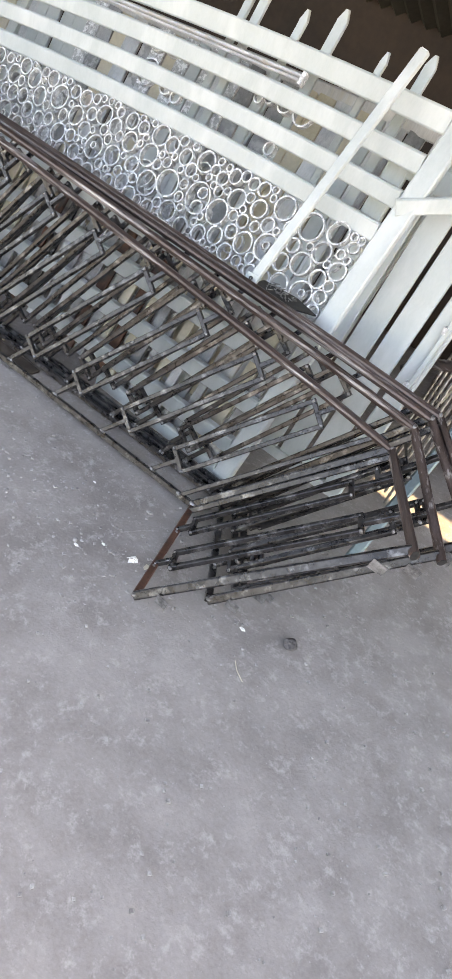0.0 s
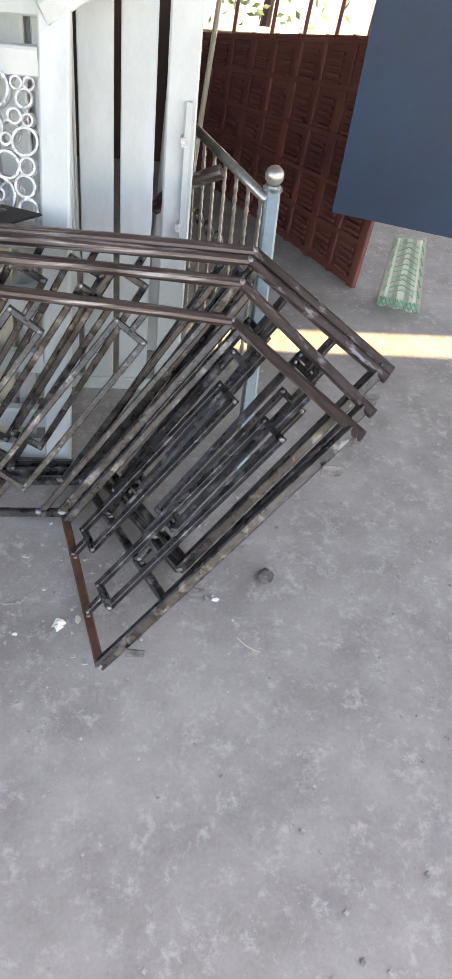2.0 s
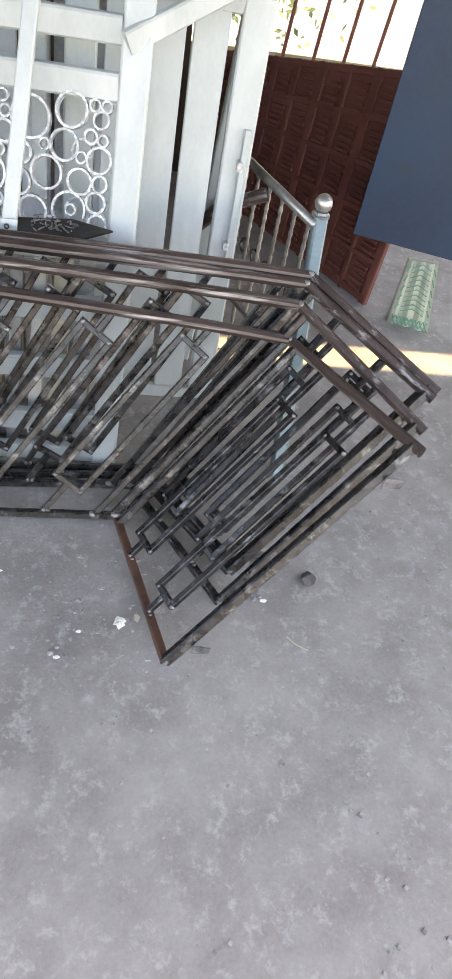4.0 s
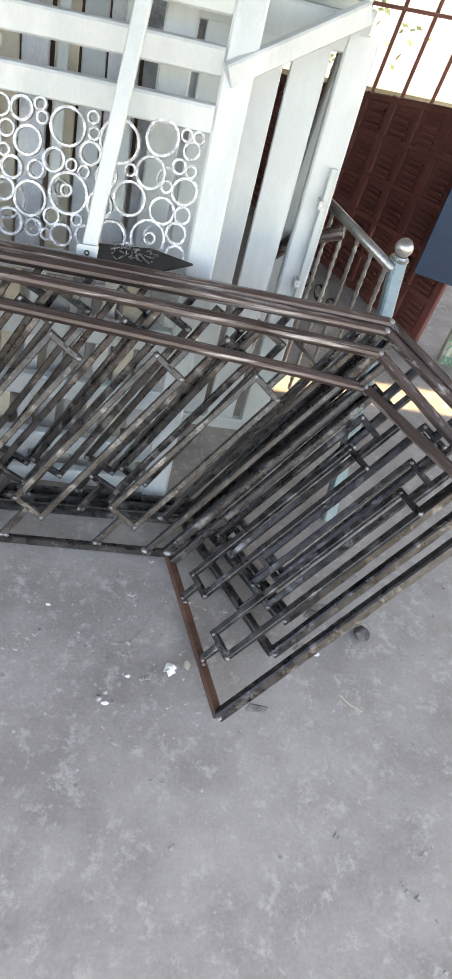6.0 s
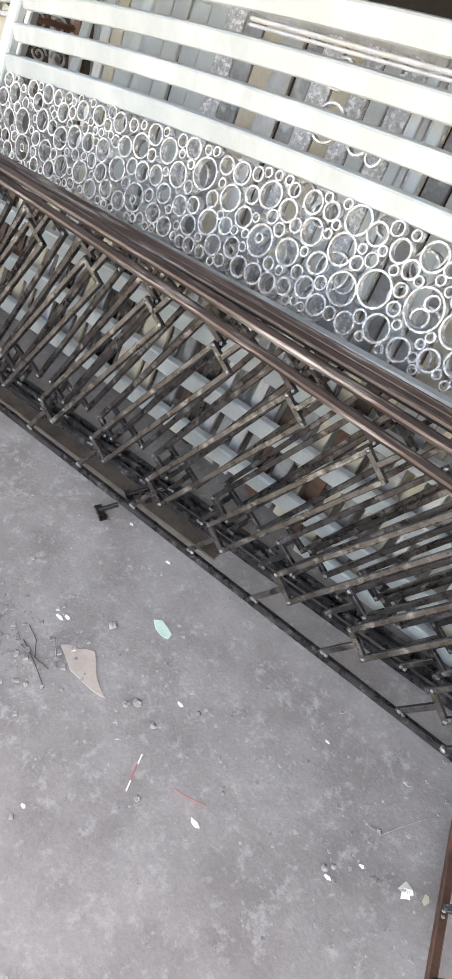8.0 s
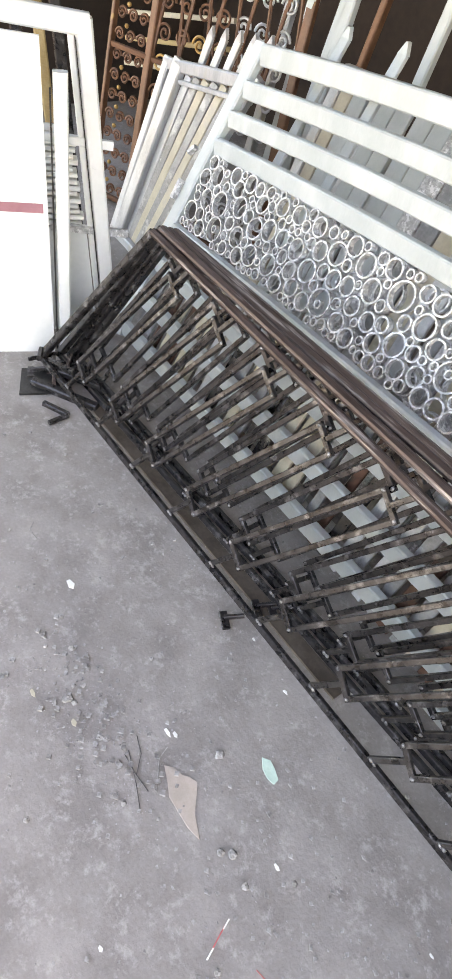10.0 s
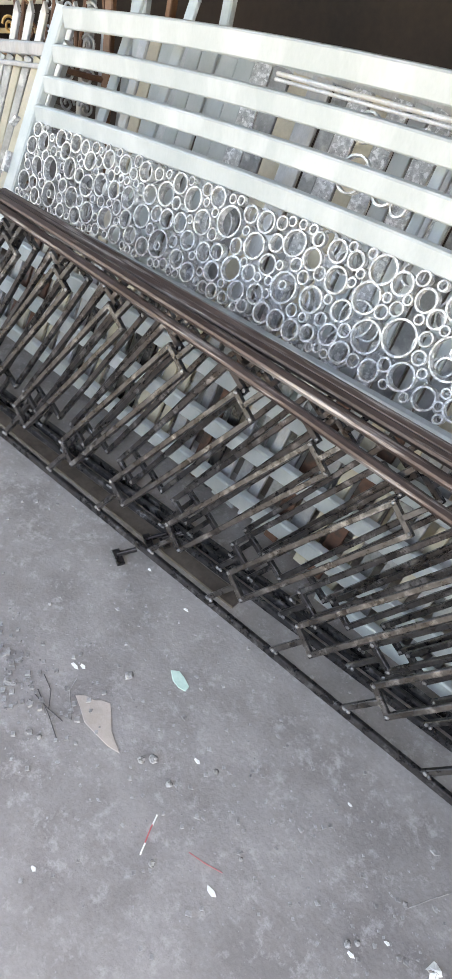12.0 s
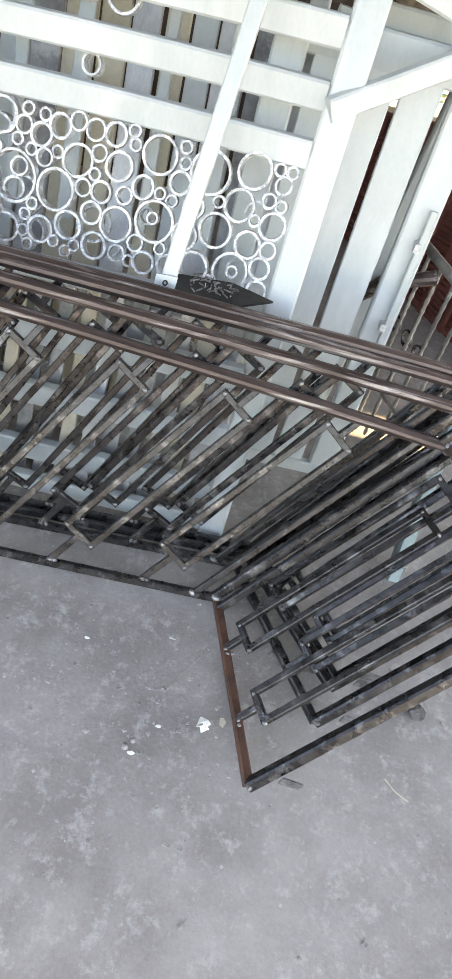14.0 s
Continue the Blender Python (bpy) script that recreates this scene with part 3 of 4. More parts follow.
for k in range(8):
    p = lerp(h0, h1, (k + 0.4) / 8)
    q = Vector((p.x, p.y, 0.03))
    pts = [lerp(p, q, i / 40) for i in range(41)]
    part("twisted_baluster", Mesh().rod(pts, [0.0065 + 0.003 * (i % 2) for i in range(41)], 6), STAINLESS, bal)
    part("ring", Mesh().ring(0.034, 0.006, 0.012, 16, lerp(p, q, 0.40) + Vector((0.0, 0.03, 0)), (h1 - h0), (0, 0, 1)), STEEL, bal)
part("low_rail", Mesh().rod([h0 - Vector((0, 0, 0.55)), h1 - Vector((0, 0, 0.6))], 0.012), STAINLESS, bal)

# ---- red panels, blue sheet, wall ----
red = thing("red_fence", "red oxide steel fence of slotted panels", "fence")
f0, f1 = Vector((1.325, 1.67, 0.0)), Vector((0.37, 3.3, 0.0))
F = patch(f0, f1, f0 + Vector((0.05, 0.03, 1.115)), f1 + Vector((0.05, 0.03, 0.72)))
fx = (f1 - f0).normalized()
part("sheet", Mesh().slab([F(0, 0), F(1, 0), F(1, 1), F(0, 1)], (0.9, 0.4, 0), 0.01), RED, red, "red backing sheet")
for v in (0.03, 0.21, 0.4, 0.6, 0.8, 0.98):
    part("rail", Mesh().bar(F(0, v), F(1, v), 0.03, 0.03), RED, red)
for i in range(11):
    u = i / 10
    part("upright", Mesh().bar(F(u, 0), F(u, 1), 0.05 if i % 2 == 0 else 0.03, 0.03, fx), RED, red)
for i in range(10):
    for j in range(5):
        for k in range(5):
            u, v = (i + 0.42) / 10, 0.055 + j * 0.19 + k * 0.029
            part("slat", Mesh().bar(F(u - 0.025, v) - Vector((0.02, 0.012, 0)), F(u + 0.025, v + 0.006) - Vector((0.02, 0.012, 0)), 0.014, 0.012), RED, red)
blue = Mesh()
bq = [Vector((1.10, 1.53, 0.445)), Vector((2.12, 1.32, 0.38)), Vector((2.12, 1.33, 1.75)), Vector((1.10, 1.54, 1.70))]
blue.slab(bq, (0.2, 1, 0), 0.02)
sheet = thing("blue_panel", "blue-painted sheet metal panel with a worn lower edge", "panel")
part("sheet", blue, BLUE, sheet)
part("leg", Mesh().bar((2.09, 1.37, 0), (2.12, 1.39, 1.7), 0.05, 0.05), BLUE, sheet)
tagged(part("wall_far", Mesh().slab([(0.2, 4.0, 0), (5, 4.0, 0), (5, 4.0, 0.70), (0.2, 4.0, 0.60)], (0, 1, 0), 0.2), WALL), "ochre rendered yard wall", "wall", kind="structure")
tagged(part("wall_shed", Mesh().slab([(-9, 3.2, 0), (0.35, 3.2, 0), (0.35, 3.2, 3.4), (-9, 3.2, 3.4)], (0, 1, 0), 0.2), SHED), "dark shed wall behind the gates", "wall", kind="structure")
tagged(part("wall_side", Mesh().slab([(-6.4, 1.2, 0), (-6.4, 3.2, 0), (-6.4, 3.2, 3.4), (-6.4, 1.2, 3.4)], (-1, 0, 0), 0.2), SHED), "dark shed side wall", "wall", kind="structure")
roof = Mesh()
for i in range(82):
    x = -6.4 + i * 0.12
    roof.slab([(x, 1.7, 2.35), (x + 0.06, 1.7, 2.39), (x + 0.06, 3.3, 1.85), (x, 3.3, 1.81)], (0, 0, 1), 0.008)
    roof.slab([(x + 0.06, 1.7, 2.39), (x + 0.12, 1.7, 2.35), (x + 0.12, 3.3, 1.81), (x + 0.06, 3.3, 1.85)], (0, 0, 1), 0.008)
for i in range(20):
    x = -0.05 + i * 0.12
    z0, z1 = 0.70 + 0.48 * x, 2.15 + 0.3 * x
    roof.slab([(x, 1.5, z1), (x + 0.06, 1.5, z1 + 0.028), (x + 0.06, 4.0, z0 + 0.04), (x, 4.0, z0)], (0, 0, 1), 0.008)
    roof.slab([(x + 0.06, 1.5, z1 + 0.028), (x + 0.12, 1.5, z1 + 0.036), (x + 0.12, 4.0, z0 + 0.058), (x + 0.06, 4.0, z0 + 0.04)], (0, 0, 1), 0.008)
tagged(part("roof", roof, ROOF), "dim corrugated metal roof over the gates", "roof", kind="structure")
for k, (x, h) in enumerate(((0.72, 1.25), (0.98, 1.4), (1.2, 1.4), (1.42, 1.5), (1.64, 1.5))):
    tagged(part("fence_post", Mesh().bar((x, 3.7, 0.0), (x + 0.1, 3.7, h), 0.024, 0.024, (1, 0, 0)), RED), "red-brown steel post standing behind the fence", "post", "posts behind the fence")
tagged(part("cross_beam", Mesh().bar((0.7, 3.66, 1.12), (1.9, 3.66, 1.18), 0.022, 0.02), RED), "red-brown steel beam across the posts", "beam")
tagged(part("timber_pole", Mesh().rod([(0.40, 1.75, 0.0), (0.60, 2.6, 1.15)], 0.014), CREAM), "thin pale timber pole leaning by the fence", "pole")
tagged(part("pipe_offcut", Mesh().rod([(0.28, 1.05, 0.62), (0.36, 1.02, 0.72), (0.52, 0.99, 0.795)], 0.026, 12), HANDRAIL), "short rusty pipe resting on the balustrade", "pipe")

# printed sack leaning by the fence
sack = thing("printed_sack", "cream woven sack with green geometric print, standing folded", "sack")
S = patch((1.428, 1.498, 0.0), (1.64, 1.42, 0.0), (1.446, 1.56, 0.33), (1.585, 1.50, 0.35))
body = Mesh()
cols, rows_n = 10, 8
grid = [[S(i / cols, j / rows_n) + Vector((0.0, -0.012, 0.0)) * math.sin(i * 1.9) * (1 - 0.3 * j / rows_n) for i in range(cols + 1)] for j in range(rows_n + 1)]
for j in range(rows_n):
    for i in range(cols):
        body.f.append((j * (cols + 1) + i, j * (cols + 1) + i + 1, (j + 1) * (cols + 1) + i + 1, (j + 1) * (cols + 1) + i))
k0 = (cols + 1) * (rows_n + 1)
thick = Vector((0.02, 0.07, 0))
body.v = [p for row in grid for p in row] + [p + thick * (1.0 - 0.5 * j / rows_n) for j, row in enumerate(grid) for p in row]
body.f += [tuple(k0 + i for i in reversed(f)) for f in body.f]
edge = list(range(cols + 1)) + [j * (cols + 1) + cols for j in range(1, rows_n + 1)] + [rows_n * (cols + 1) + i for i in range(cols - 1, -1, -1)] + [j * (cols + 1) for j in range(rows_n - 1, 0, -1)]
for i, e in enumerate(edge):
    e2 = edge[(i + 1) % len(edge)]
    body.f.append((e, e2, k0 + e2, k0 + e))
part("cloth", body, SACKC, sack)
fwd = Vector((-0.004, -0.016, 0))
for k in range(5):
    z = 0.24 + 0.15 * k
    for h in (0.0, 0.07):
        part("print_line", Mesh().bar(S(0.2, z + h) + fwd, S(0.5, z + h + 0.07) + fwd, 0.006, 0.003).bar(S(0.5, z + h + 0.07) + fwd, S(0.8, z + h) + fwd, 0.006, 0.003), SACKG, sack)
    part("print_line", Mesh().bar(S(0.05, z) + fwd, S(0.12, z + 0.1) + fwd, 0.008, 0.003), SACKG, sack)
    part("print_line", Mesh().bar(S(0.95, z) + fwd, S(0.88, z + 0.1) + fwd, 0.008, 0.003), SACKG, sack)
for k in range(9):
    u = 0.04 + 0.1 * k
    part("print_line", Mesh().bar(S(u, 0.03) + fwd, S(u + 0.1, 0.16) + fwd, 0.007, 0.003).bar(S(u + 0.1, 0.03) + fwd, S(u, 0.16) + fwd, 0.007, 0.003), SACKG, sack)
bx = thing("dark_box", "small dark box beside the sack", "box")
part("body", Mesh().bar((1.73, 1.43, 0.0), (1.73, 1.43, 0.14), 0.12, 0.1), BLACK, bx)

# tree beyond the wall
tree = thing("tree", "leafy tree beyond the yard wall", "tree")
part("trunk", Mesh().rod([(1.33, 6.5, 0), (1.38, 6.5, 0.5), (1.28, 6.55, 1.0), (1.36, 6.5, 1.6)], [0.06, 0.05, 0.04, 0.02]), SHED, tree)
crown = Mesh()
rt = random.Random(5)
for i in range(620):
    c = Vector((1.3 + rt.gauss(0, 0.42), 6.5 + rt.gauss(0, 0.35), 0.95 + rt.gauss(0, 0.42)))
    c.z = max(c.z, 0.08)
    a = Vector((rt.gauss(0, 1), rt.gauss(0, 1), rt.gauss(0, 1))).normalized() * 0.05
    b = a.orthogonal().normalized() * 0.025
    n = len(crown.v)
    crown.v += [c - a, c + b, c + a, c - b]
    crown.f.append((n, n + 1, n + 2, n + 3))
tagged(part("crown", crown, LEAF, tree), kind="stuff")

# ---- white doors at the side ----
dn = Vector((0.92, -0.4, 0)).normalized()
dd = Vector((-0.4, -0.92, 0)).normalized()
doors = thing("white_door", "white sheet metal gate leaf with a maroon band", "door")
D = lambda x, z: Vector((-3.213, 0.112, 0)) + dd * x + Vector((0.015, 0.0, 1)) * z
part("leaf", Mesh().slab([D(0.0, 0.0), D(1.1, 0.0), D(1.1, 1.39), D(0.02, 1.36)], -dn, 0.02), LIT_WHITE, doors)
part("edge_post", Mesh().bar(D(-0.052, 0.0) - dn * 0.03, D(-0.052, 1.25) - dn * 0.03, 0.056, 0.04, dd), LIT_WHITE, doors)
part("slot_trim", Mesh().bar(D(-0.012, 0.0) - dn * 0.005, D(-0.012, 1.2) - dn * 0.005, 0.007, 0.006, dd), BLACK, doors, "dark seam beside the leaf")
part("band", Mesh().slab([D(0.03, 0.72) + dn * 0.004, D(1.0, 0.72) + dn * 0.004, D(1.0, 0.76) + dn * 0.004, D(0.03, 0.76) + dn * 0.004], -dn, 0.003), MARK, doors, "flat maroon band")
door_b = thing("white_door_frame", "tall white steel door frame with cross rails, leaning upright", "door frame")
E = lambda x, z: Vector((-3.25, 0.475, 0)) + dd * x + Vector((-0.012, -0.109, 1)) * (z * 1.06)
part("stile", Mesh().bar(E(0.02, 0.0), E(0.02, 1.32), 0.068, 0.05, dd), LIT_WHITE, door_b)
part("stile", Mesh().bar(E(0.071, 0.0) - dn * 0.01, E(0.071, 1.28) - dn * 0.01, 0.026, 0.03, dd), LIT_WHITE, door_b)
part("seam", Mesh().bar(E(0.0565, 0.0) + dn * 0.012, E(0.0565, 1.26) + dn * 0.012, 0.004, 0.03, dd), BLACK, door_b, "dark seam along the stile")
part("head", Mesh().bar(E(0.0, 1.30), E(0.9, 1.34), 0.075, 0.05), LIT_WHITE, door_b)
part("lock_rail", Mesh().bar(E(0.25, 0.92), E(-0.06, 0.90), 0.036, 0.03), LIT_WHITE, door_b)
part("low_rail", Mesh().bar(E(0.25, 0.55), E(-0.10, 0.53), 0.036, 0.03), GALV, door_b)
part("panel", Mesh().slab([E(0.09, 0.0) - dn * 0.02, E(0.9, 0.0) - dn * 0.02, E(0.9, 0.535) - dn * 0.02, E(0.09, 0.535) - dn * 0.02], -dn, 0.01), LIT_WHITE, door_b)
part("upper_panel", Mesh().slab([E(0.14, 0.53) - dn * 0.10, E(0.9, 0.53) - dn * 0.10, E(0.9, 0.93) - dn * 0.10, E(0.14, 0.93) - dn * 0.10], -dn, 0.01), LIT_WHITE, door_b)
rf = random.Random(9)
for i in range(14):
    z = 0.556 + 0.026 * i
    x = 0.095 + rf.uniform(0, 0.03)
    part("folded_sheet", Mesh().bar(E(x, z + rf.uniform(-0.004, 0.004)) - dn * 0.045, E(0.42, z) - dn * 0.045, 0.021 + rf.uniform(-0.004, 0.003), 0.07 + rf.uniform(-0.01, 0.01), (0, 0, 1), 0.3), PAPER if i % 3 else LIT_WHITE, door_b)
for k, x in enumerate((0.12, 0.2, 0.3, 0.42)):
    tagged(part("timber_post", Mesh().bar(E(x, 0.0) - dn * (0.5 + 0.05 * k), E(x - 0.02, 1.5) - dn * (0.5 + 0.05 * k), 0.05, 0.04, dd), PINE if k % 2 else STEEL), "rough post standing behind the doors", "post", "posts behind the doors")
for k in range(6):
    tagged(part("timber_strip", Mesh().bar((-5.6, 1.9, 0.55 + 0.16 * k), (-4.6, 2.1, 0.75 + 0.16 * k), 0.03, 0.03), PINE if k % 2 else CREAM), "thin timber strip stacked in the shed", "strip", "stacked strips")

# ---- brown ornamental gate ----
orn = thing("ornamental_gate", "brown iron gate with scrolls and gilt rosettes", "gate")
O = patch((-4.73, 1.15, 0.0), (-3.50, 1.58, 0.0), (-4.98, 1.51, 1.6), (-3.75, 1.94, 1.6))
for u in (0.0, 0.235, 1.0):
    part("stile", Mesh().bar(O(u, 0), O(u, 1), 0.062 if u else 0.03, 0.04, (1, 0, 0)), BROWN, orn)
for v in (0.03, 0.55, 0.97):
    part("rail", Mesh().bar(O(0, v), O(1, v), 0.03, 0.03), BROWN, orn)
ax, ay = (O(1, 0.5) - O(0, 0.5)).normalized(), (O(0.5, 1) - O(0.5, 0)).normalized()


def scroll(c, size, flip):
    pts = []
    for i in range(26):
        a = i / 25 * 3.2 * math.pi
        r = size * (1 - i / 30)
        pts.append(c + ax * math.cos(a) * r * flip + ay * math.sin(a) * r)
    return Mesh().rod(pts, 0.008, 5)


for j in range(14):
    for u, f in ((0.045, 1), (0.11, -1), (0.175, 1)):
        part("scroll", scroll(O(u, 0.06 + j * 0.066), 0.035, f if j % 2 else -f), BROWN, orn)
    part("rosette", Mesh().ball(O(0.08, 0.09 + j * 0.066), 0.014, 8, 5), GILT, orn)
for j in range(10):
    for k in range(7):
        part("scroll", scroll(O(0.30 + 0.10 * k, 0.07 + j * 0.095), 0.052, 1 if (j + k) % 2 else -1), (BROWN if (j * 3 + k) % 5 else GILT) if k < 4 else ZINC, orn)
for k in range(5):
    part("arch", Mesh().rod([O(0.25 + 0.15 * k + 0.15 * t / 8, 0.56 + 0.36 * math.sin(math.pi * t / 8)) for t in range(9)], 0.012, 6), BROWN, orn)

for k, (x0, x1, m, w) in enumerate(((-3.95, -3.84, ZINC, 0.07), (-3.76, -3.70, WHITE, 0.06), (-3.62, -3.44, WHITE, 0.06), (-3.50, -3.43, WHITE, 0.07), (-3.36, -3.20, BROWN, 0.04), (-2.95, -2.84, WHITE, 0.06), (-0.13, -0.07, WHITE, 0.05))):
    tagged(part("steel_post", Mesh().bar((x0, 1.75, 0.0), (x1, 1.95, 1.95), w, 0.05, (1, 0, 0)), m), "pale steel post standing in the shed" if m is not BROWN else "brown steel post standing in the shed", "post", "posts in the shed")

# ---- scrap steel at the end of the stack ----
rs = random.Random(3)
for k, (p, q, w, d) in enumerate((((-3.02, -0.10, 0.02), (-2.72, 0.08, 0.02), 0.04, 0.04), ((-2.86, -0.12, 0.015), (-2.74, -0.06, 0.015), 0.025, 0.025), ((-2.74, -0.06, 0.012), (-2.73, -0.16, 0.012), 0.02, 0.02), ((-3.10, 0.02, 0.05), (-2.90, 0.06, 0.10), 0.03, 0.03), ((-3.08, -0.02, 0.14), (-3.02, -0.06, 0.14), 0.03, 0.02), ((-2.98, 0.02, 0.06), (-2.80, 0.14, 0.06), 0.03, 0.02))):
    tagged(part("steel_offcut", Mesh().bar(p, q, w, d), STEEL), "dark steel offcut lying on the floor", "offcut", "offcuts on the floor")
tagged(part("steel_plate", Mesh().slab([(-3.14, -0.10, 0.002), (-2.97, -0.19, 0.002), (-2.90, -0.02, 0.002), (-3.06, 0.06, 0.002)], (0, 0, 1), 0.012), BLACK), "thin dark steel plate lying on the floor", "plate")

tagged(part("flat_strip", Mesh().slab([(-2.75, 0.055, 0.0), (-1.05, 0.07, 0.0), (-1.05, 0.135, 0.0), (-2.75, 0.12, 0.0)], (0, 0, 1), 0.012), STRIP), "long dull brown flat strip lying under the railings", "strip")

for k in range(6):
    c = Vector((-3.02 + rs.gauss(0, 0.09), 0.0 + rs.gauss(0, 0.06), 0.012 + 0.007 * k))
    a = rs.uniform(0, 3.1)
    h = Vector((math.cos(a), math.sin(a), rs.uniform(-0.1, 0.1))) * rs.uniform(0.04, 0.13)
    h.z = min(h.z, c.z - 0.008)
    tagged(part("steel_offcut", Mesh().bar(c - h, c + h, rs.uniform(0.02, 0.045), rs.uniform(0.006, 0.02)), rs.choice((STEEL, STEEL, BLACK, HANDRAIL))), "dark steel offcut in a small heap on the floor", "offcut", "offcuts on the floor")

# ---- litter on the floor ----
def chip(name, label, cat, pts, mat, h=0.004, group=""):
    tagged(part(name, Mesh().slab([(x, y, 0.0) for x, y in pts], (0, 0, 1), h), mat), label, cat, group)


def blob(at, r, k, seed, sx=1.0, sy=1.0):
    rg = random.Random(seed)
    return [(at[0] + math.cos(2 * math.pi * i / k) * r * sx * rg.uniform(0.6, 1.1), at[1] + math.sin(2 * math.pi * i / k) * r * sy * rg.uniform(0.6, 1.1)) for i in range(k)]


def pebble(name, label, cat, at, r, mat, seed, squash=0.6):
    rg = random.Random(seed)
    m = Mesh().ball((at[0], at[1], r * squash * 0.7), r, 9, 6, squash)
    m.v = [p + Vector((rg.gauss(0, 1), rg.gauss(0, 1), rg.gauss(0, 0.6))) * r * 0.13 for p in m.v]
    tagged(part(name, m, mat), label, cat, "pebbles on the floor" if cat == "pebble" else "")


crumple = Mesh()
rc = random.Random(8)
hub = Vector((0.02, -0.393, 0.02))
rim = [hub + Vector((math.cos(i * 0.57) * rc.uniform(0.010, 0.034), math.sin(i * 0.57) * rc.uniform(0.010, 0.034), rc.uniform(-0.019, -0.004))) for i in range(11)]
for i in range(11):
    crumple.slab([hub + Vector((rc.uniform(-0.006, 0.006), 0, rc.uniform(-0.01, 0))), rim[i], rim[(i + 1) % 11]], (0, 0, 1), 0.002)
tagged(part("paper_scrap", crumple, PAPER), "crumpled white scrap of paper on the floor", "paper")
chip("card_scrap", "small ochre scrap of card on the floor", "card", blob((0.075, -0.372), 0.016, 5, 2, 0.6, 1.2), CREAM)
chip("mint_flake", "pale mint-green flake on the floor", "flake", [(-1.035, -0.262), (-1.012, -0.245), (-0.985, -0.25), (-0.952, -0.262), (-0.950, -0.282), (-0.975, -0.288), (-1.005, -0.283)], MINT)
chip("card_piece", "torn grey cardboard piece on the floor", "cardboard", [(-1.185, -0.535), (-1.165, -0.515), (-1.13, -0.505), (-1.115, -0.49), (-1.088, -0.478), (-1.06, -0.50), (-1.02, -0.535), (-0.955, -0.563), (-1.0, -0.573), (-1.06, -0.572), (-1.10, -0.572), (-1.135, -0.555)], CARD)
pebble("stone", "small dark stone on the floor", "stone", (0.657, -0.224), 0.028, STONE, 4, 0.7)
for i, (x, y, r) in enumerate(((-1.116, -0.371, 0.02), (-0.869, -0.506, 0.019), (-0.893, -0.532, 0.015), (-0.784, -0.524, 0.014), (-0.505, -0.53, 0.008), (-0.107, -0.312, 0.011), (-0.177, -0.493, 0.014), (-0.16, -0.473, 0.010), (-1.53, -0.677, 0.018), (-1.508, -0.67, 0.013), (-1.367, -0.656, 0.016), (-1.353, -0.645, 0.012), (-1.267, -0.648, 0.013), (-1.158, -0.694, 0.012), (-1.273, -0.942, 0.012), (-0.675, -0.701, 0.013), (-1.685, -0.588, 0.015), (-1.51, -0.379, 0.010), (-0.709, -0.403, 0.011), (-1.563, -0.645, 0.010), (0.264, -0.44, 0.010), (0.46, -0.30, 0.012), (0.48, -0.29, 0.009))):
    pebble("pebble", "small grey pebble on the floor", "pebble", (x, y), r * 0.72, GRIT, 20 + i)
wire = thing("wire_tie", "short red wire with white ends on the floor", "wire")
part("wire", Mesh().rod([(-0.747, -0.619, 0.004), (-0.739, -0.643, 0.006), (-0.722, -0.686, 0.004)], 0.0016, 6), PINK, wire)
part("end", Mesh().bar((-0.750, -0.608, 0.004), (-0.741, -0.634, 0.004), 0.009, 0.004), PAPER, wire)
part("end", Mesh().bar((-0.723, -0.681, 0.004), (-0.713, -0.708, 0.004), 0.009, 0.004), PAPER, wire)
for pts, mat, label in ((((-1.284, -0.603), (-1.187, -0.635), (-1.118, -0.663)), STONE, "thin dark root lying on the floor"), (((-1.281, -0.619), (-1.215, -0.622), (-1.148, -0.616)), STONE, "thin dark root lying on the floor"), (((-1.31, -0.558), (-1.253, -0.577), (-1.209, -0.62)), STONE, "thin dark root lying on the floor"), (((-1.134, -0.596), (-1.212, -0.536), (-1.227, -0.496)), GRIT, "thin pale wire lying on the floor"), (((-2.25, -0.46), (-2.22, -0.49), (-2.17, -0.485)), GRIT, "thin pale wire lying on the floor")):
    tagged(part("strand", Mesh().rod([(x, y, 0.003 + 0.002 * (k % 2)) for k, (x, y) in enumerate(pts)], 0.0016, 5), mat), label, "strand", "strands on the floor")
for k, at in enumerate(((-1.608, -0.765), (-1.451, -0.703))):
    chip("card_scrap", "small ochre scrap of card on the floor", "card", blob(at, 0.013, 5, 70 + k, 1.3, 0.7), CREAM)
tagged(part("stick", Mesh().rod([(0.548, -0.44, 0.003), (0.575, -0.47, 0.004), (0.612, -0.49, 0.003)], 0.0018, 5), CREAM), "thin pale stick on the floor", "stick")
tagged(part("stick", Mesh().rod([(-0.102, -0.32, 0.003), (-0.06, -0.25, 0.006), (-0.015, -0.185, 0.003)], 0.0012, 5), GRIT), "thin bright wire on the floor", "stick")
tagged(part("stick", Mesh().rod([(-0.62, -0.615, 0.003), (-0.57, -0.605, 0.003), (-0.52, -0.59, 0.003)], 0.0011, 5), PINK), "thin reddish wire on the floor", "stick")
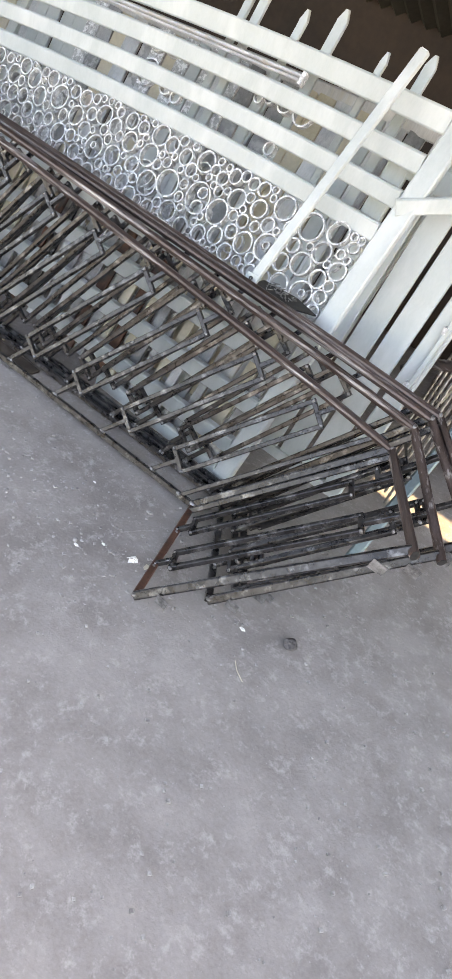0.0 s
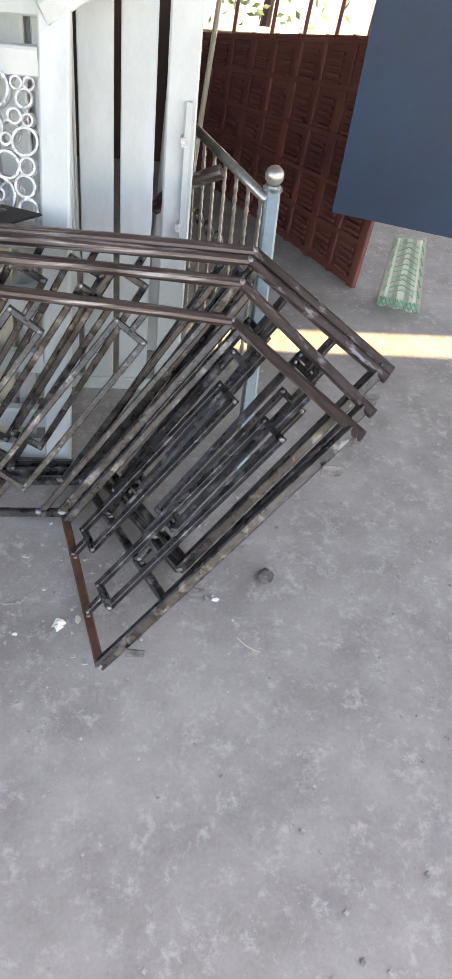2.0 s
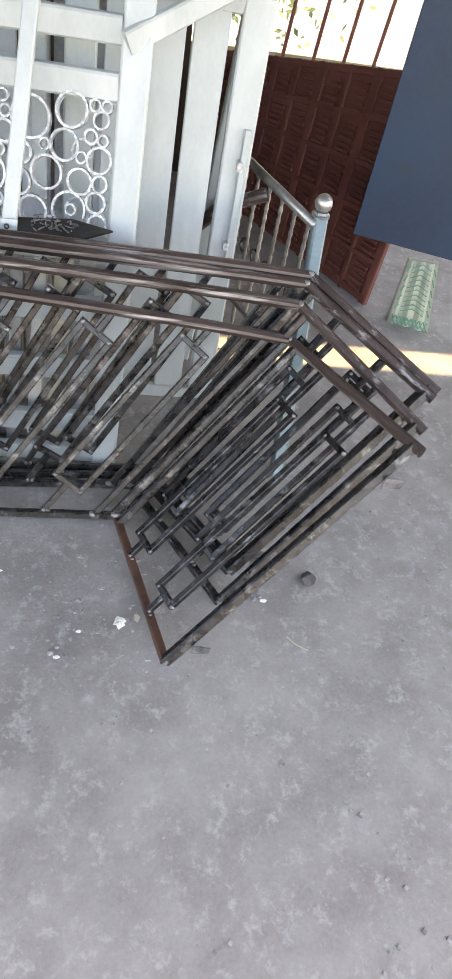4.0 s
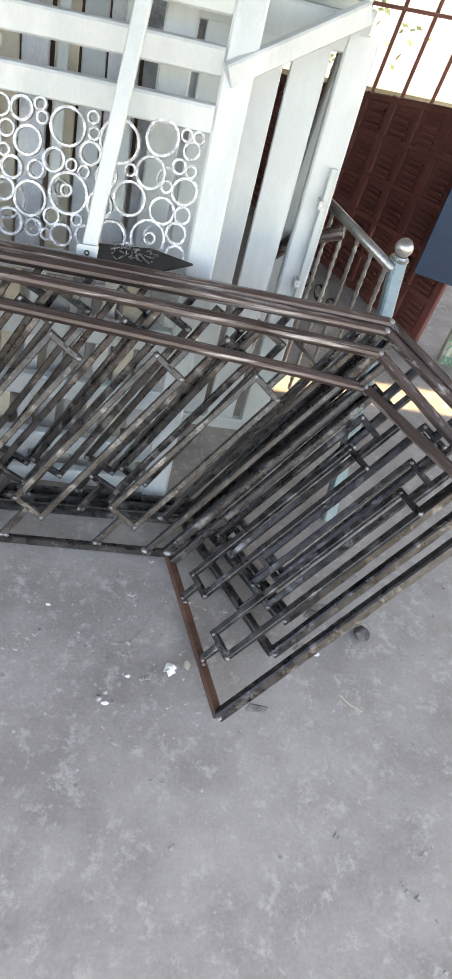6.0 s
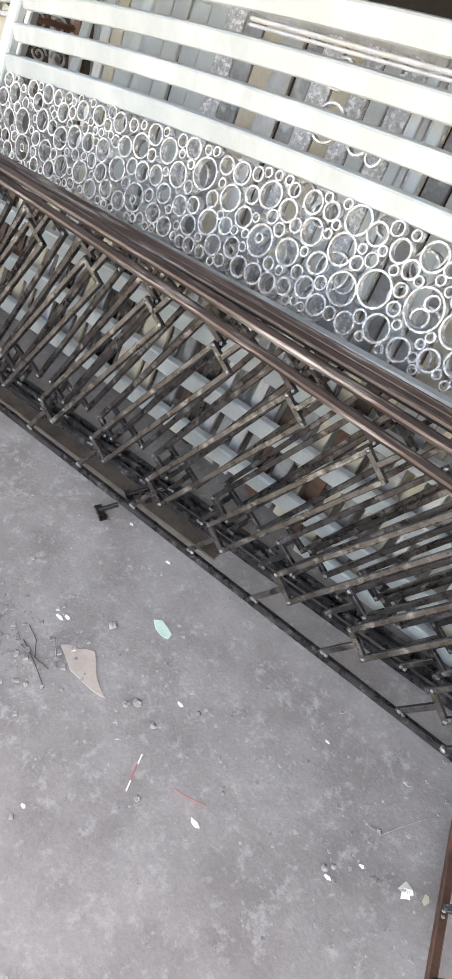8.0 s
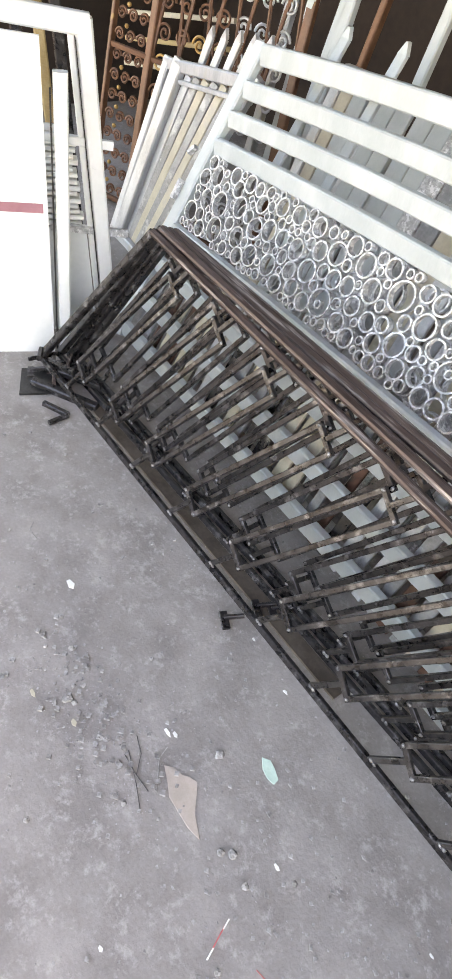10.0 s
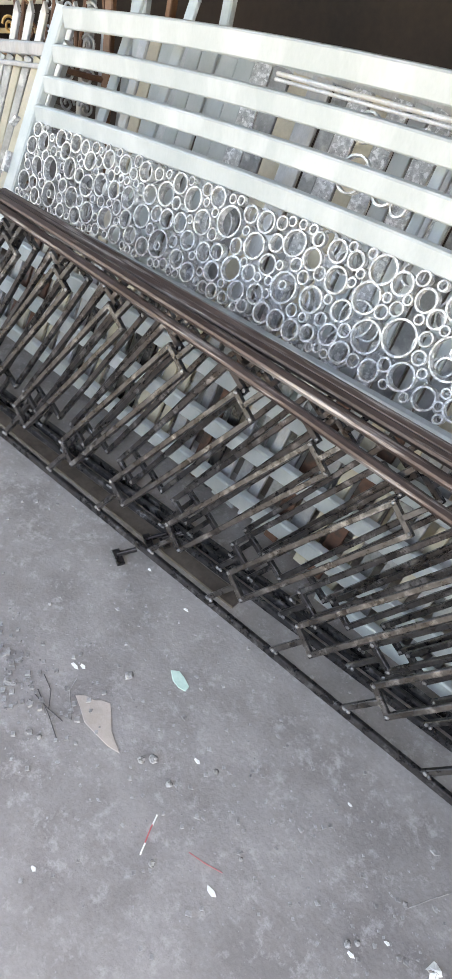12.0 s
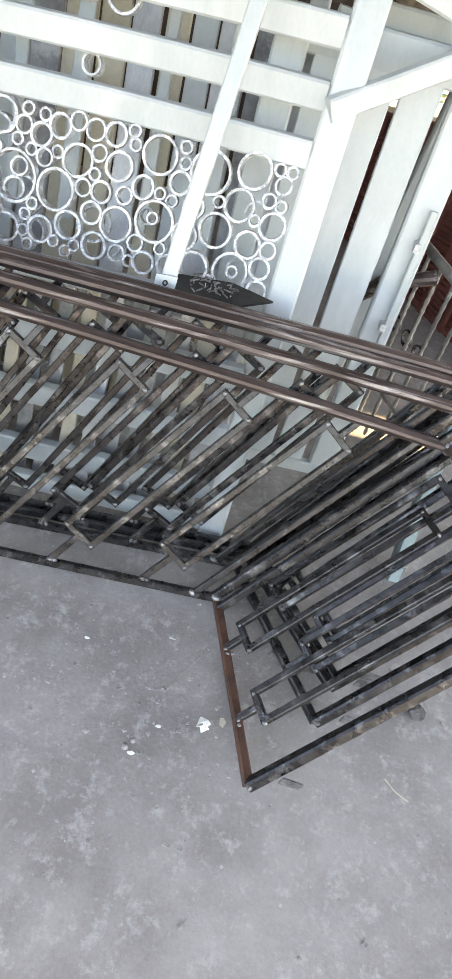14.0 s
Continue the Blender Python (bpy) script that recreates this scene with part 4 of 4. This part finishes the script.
for i, (x, y, r) in enumerate(((-0.513, -0.643, 0.016), (-1.918, -0.472, 0.022), (-1.265, -0.471, 0.014), (-1.245, -0.454, 0.012), (-0.16, -0.505, 0.012), (0.49, -0.305, 0.014), (-1.163, -0.055, 0.009), (-1.38, -0.024, 0.009), (-0.77, -0.419, 0.010), (-0.891, -0.919, 0.010), (-0.36, -0.2, 0.008), (-0.1, -0.42, 0.008))):
    chip("paper_flake", "tiny pale flake on the floor", "flake", blob((x, y), r, 5, 40 + i, 1.3, 0.6), PAPER, 0.004, "flakes on the floor")
specks = Mesh()
rp = random.Random(12)
for i in range(2200):
    x, y = rp.uniform(-2.9, 1.6), rp.uniform(-1.4, 0.45)
    r = 0.0012 + 0.0065 * rp.random() ** 5
    specks.slab([(x + r * rp.uniform(0.6, 1.4), y, 0.0), (x, y + r, 0.0), (x - r, y, 0.0), (x, y - r, 0.0)], (0, 0, 1), r)
for i in range(420):
    x, y = rp.gauss(-1.48, 0.20), rp.gauss(-0.64, 0.07)
    r = 0.002 + 0.009 * rp.random() ** 3
    specks.slab([(x + r * rp.uniform(0.6, 1.4), y, 0.0), (x, y + r, 0.0), (x - r, y, 0.0), (x, y - r, 0.0)], (0, 0, 1), r)
for i in range(300):
    x, y = rp.gauss(-0.4, 0.45), rp.gauss(-0.45, 0.16)
    r = 0.0015 + 0.007 * rp.random() ** 4
    specks.slab([(x + r * rp.uniform(0.6, 1.6), y, 0.0), (x, y + r, 0.0), (x - r, y, 0.0), (x, y - r, 0.0)], (0, 0, 1), r * 0.7)
for i in range(260):
    x, y = rp.uniform(-1.5, 0.25), rp.uniform(-0.75, -0.12)
    r = 0.003 + 0.009 * rp.random() ** 3
    a = rp.uniform(0, 3)
    specks.slab([(x + r * math.cos(a + k) * rp.uniform(0.5, 1.3), y + r * math.sin(a + k) * rp.uniform(0.4, 1.0), 0.0) for k in (0, 1.4, 2.9, 4.4)], (0, 0, 1), r * 0.5)
tagged(part("grit", specks, GRIT), "pale grit scattered over the concrete", "grit", kind="stuff")
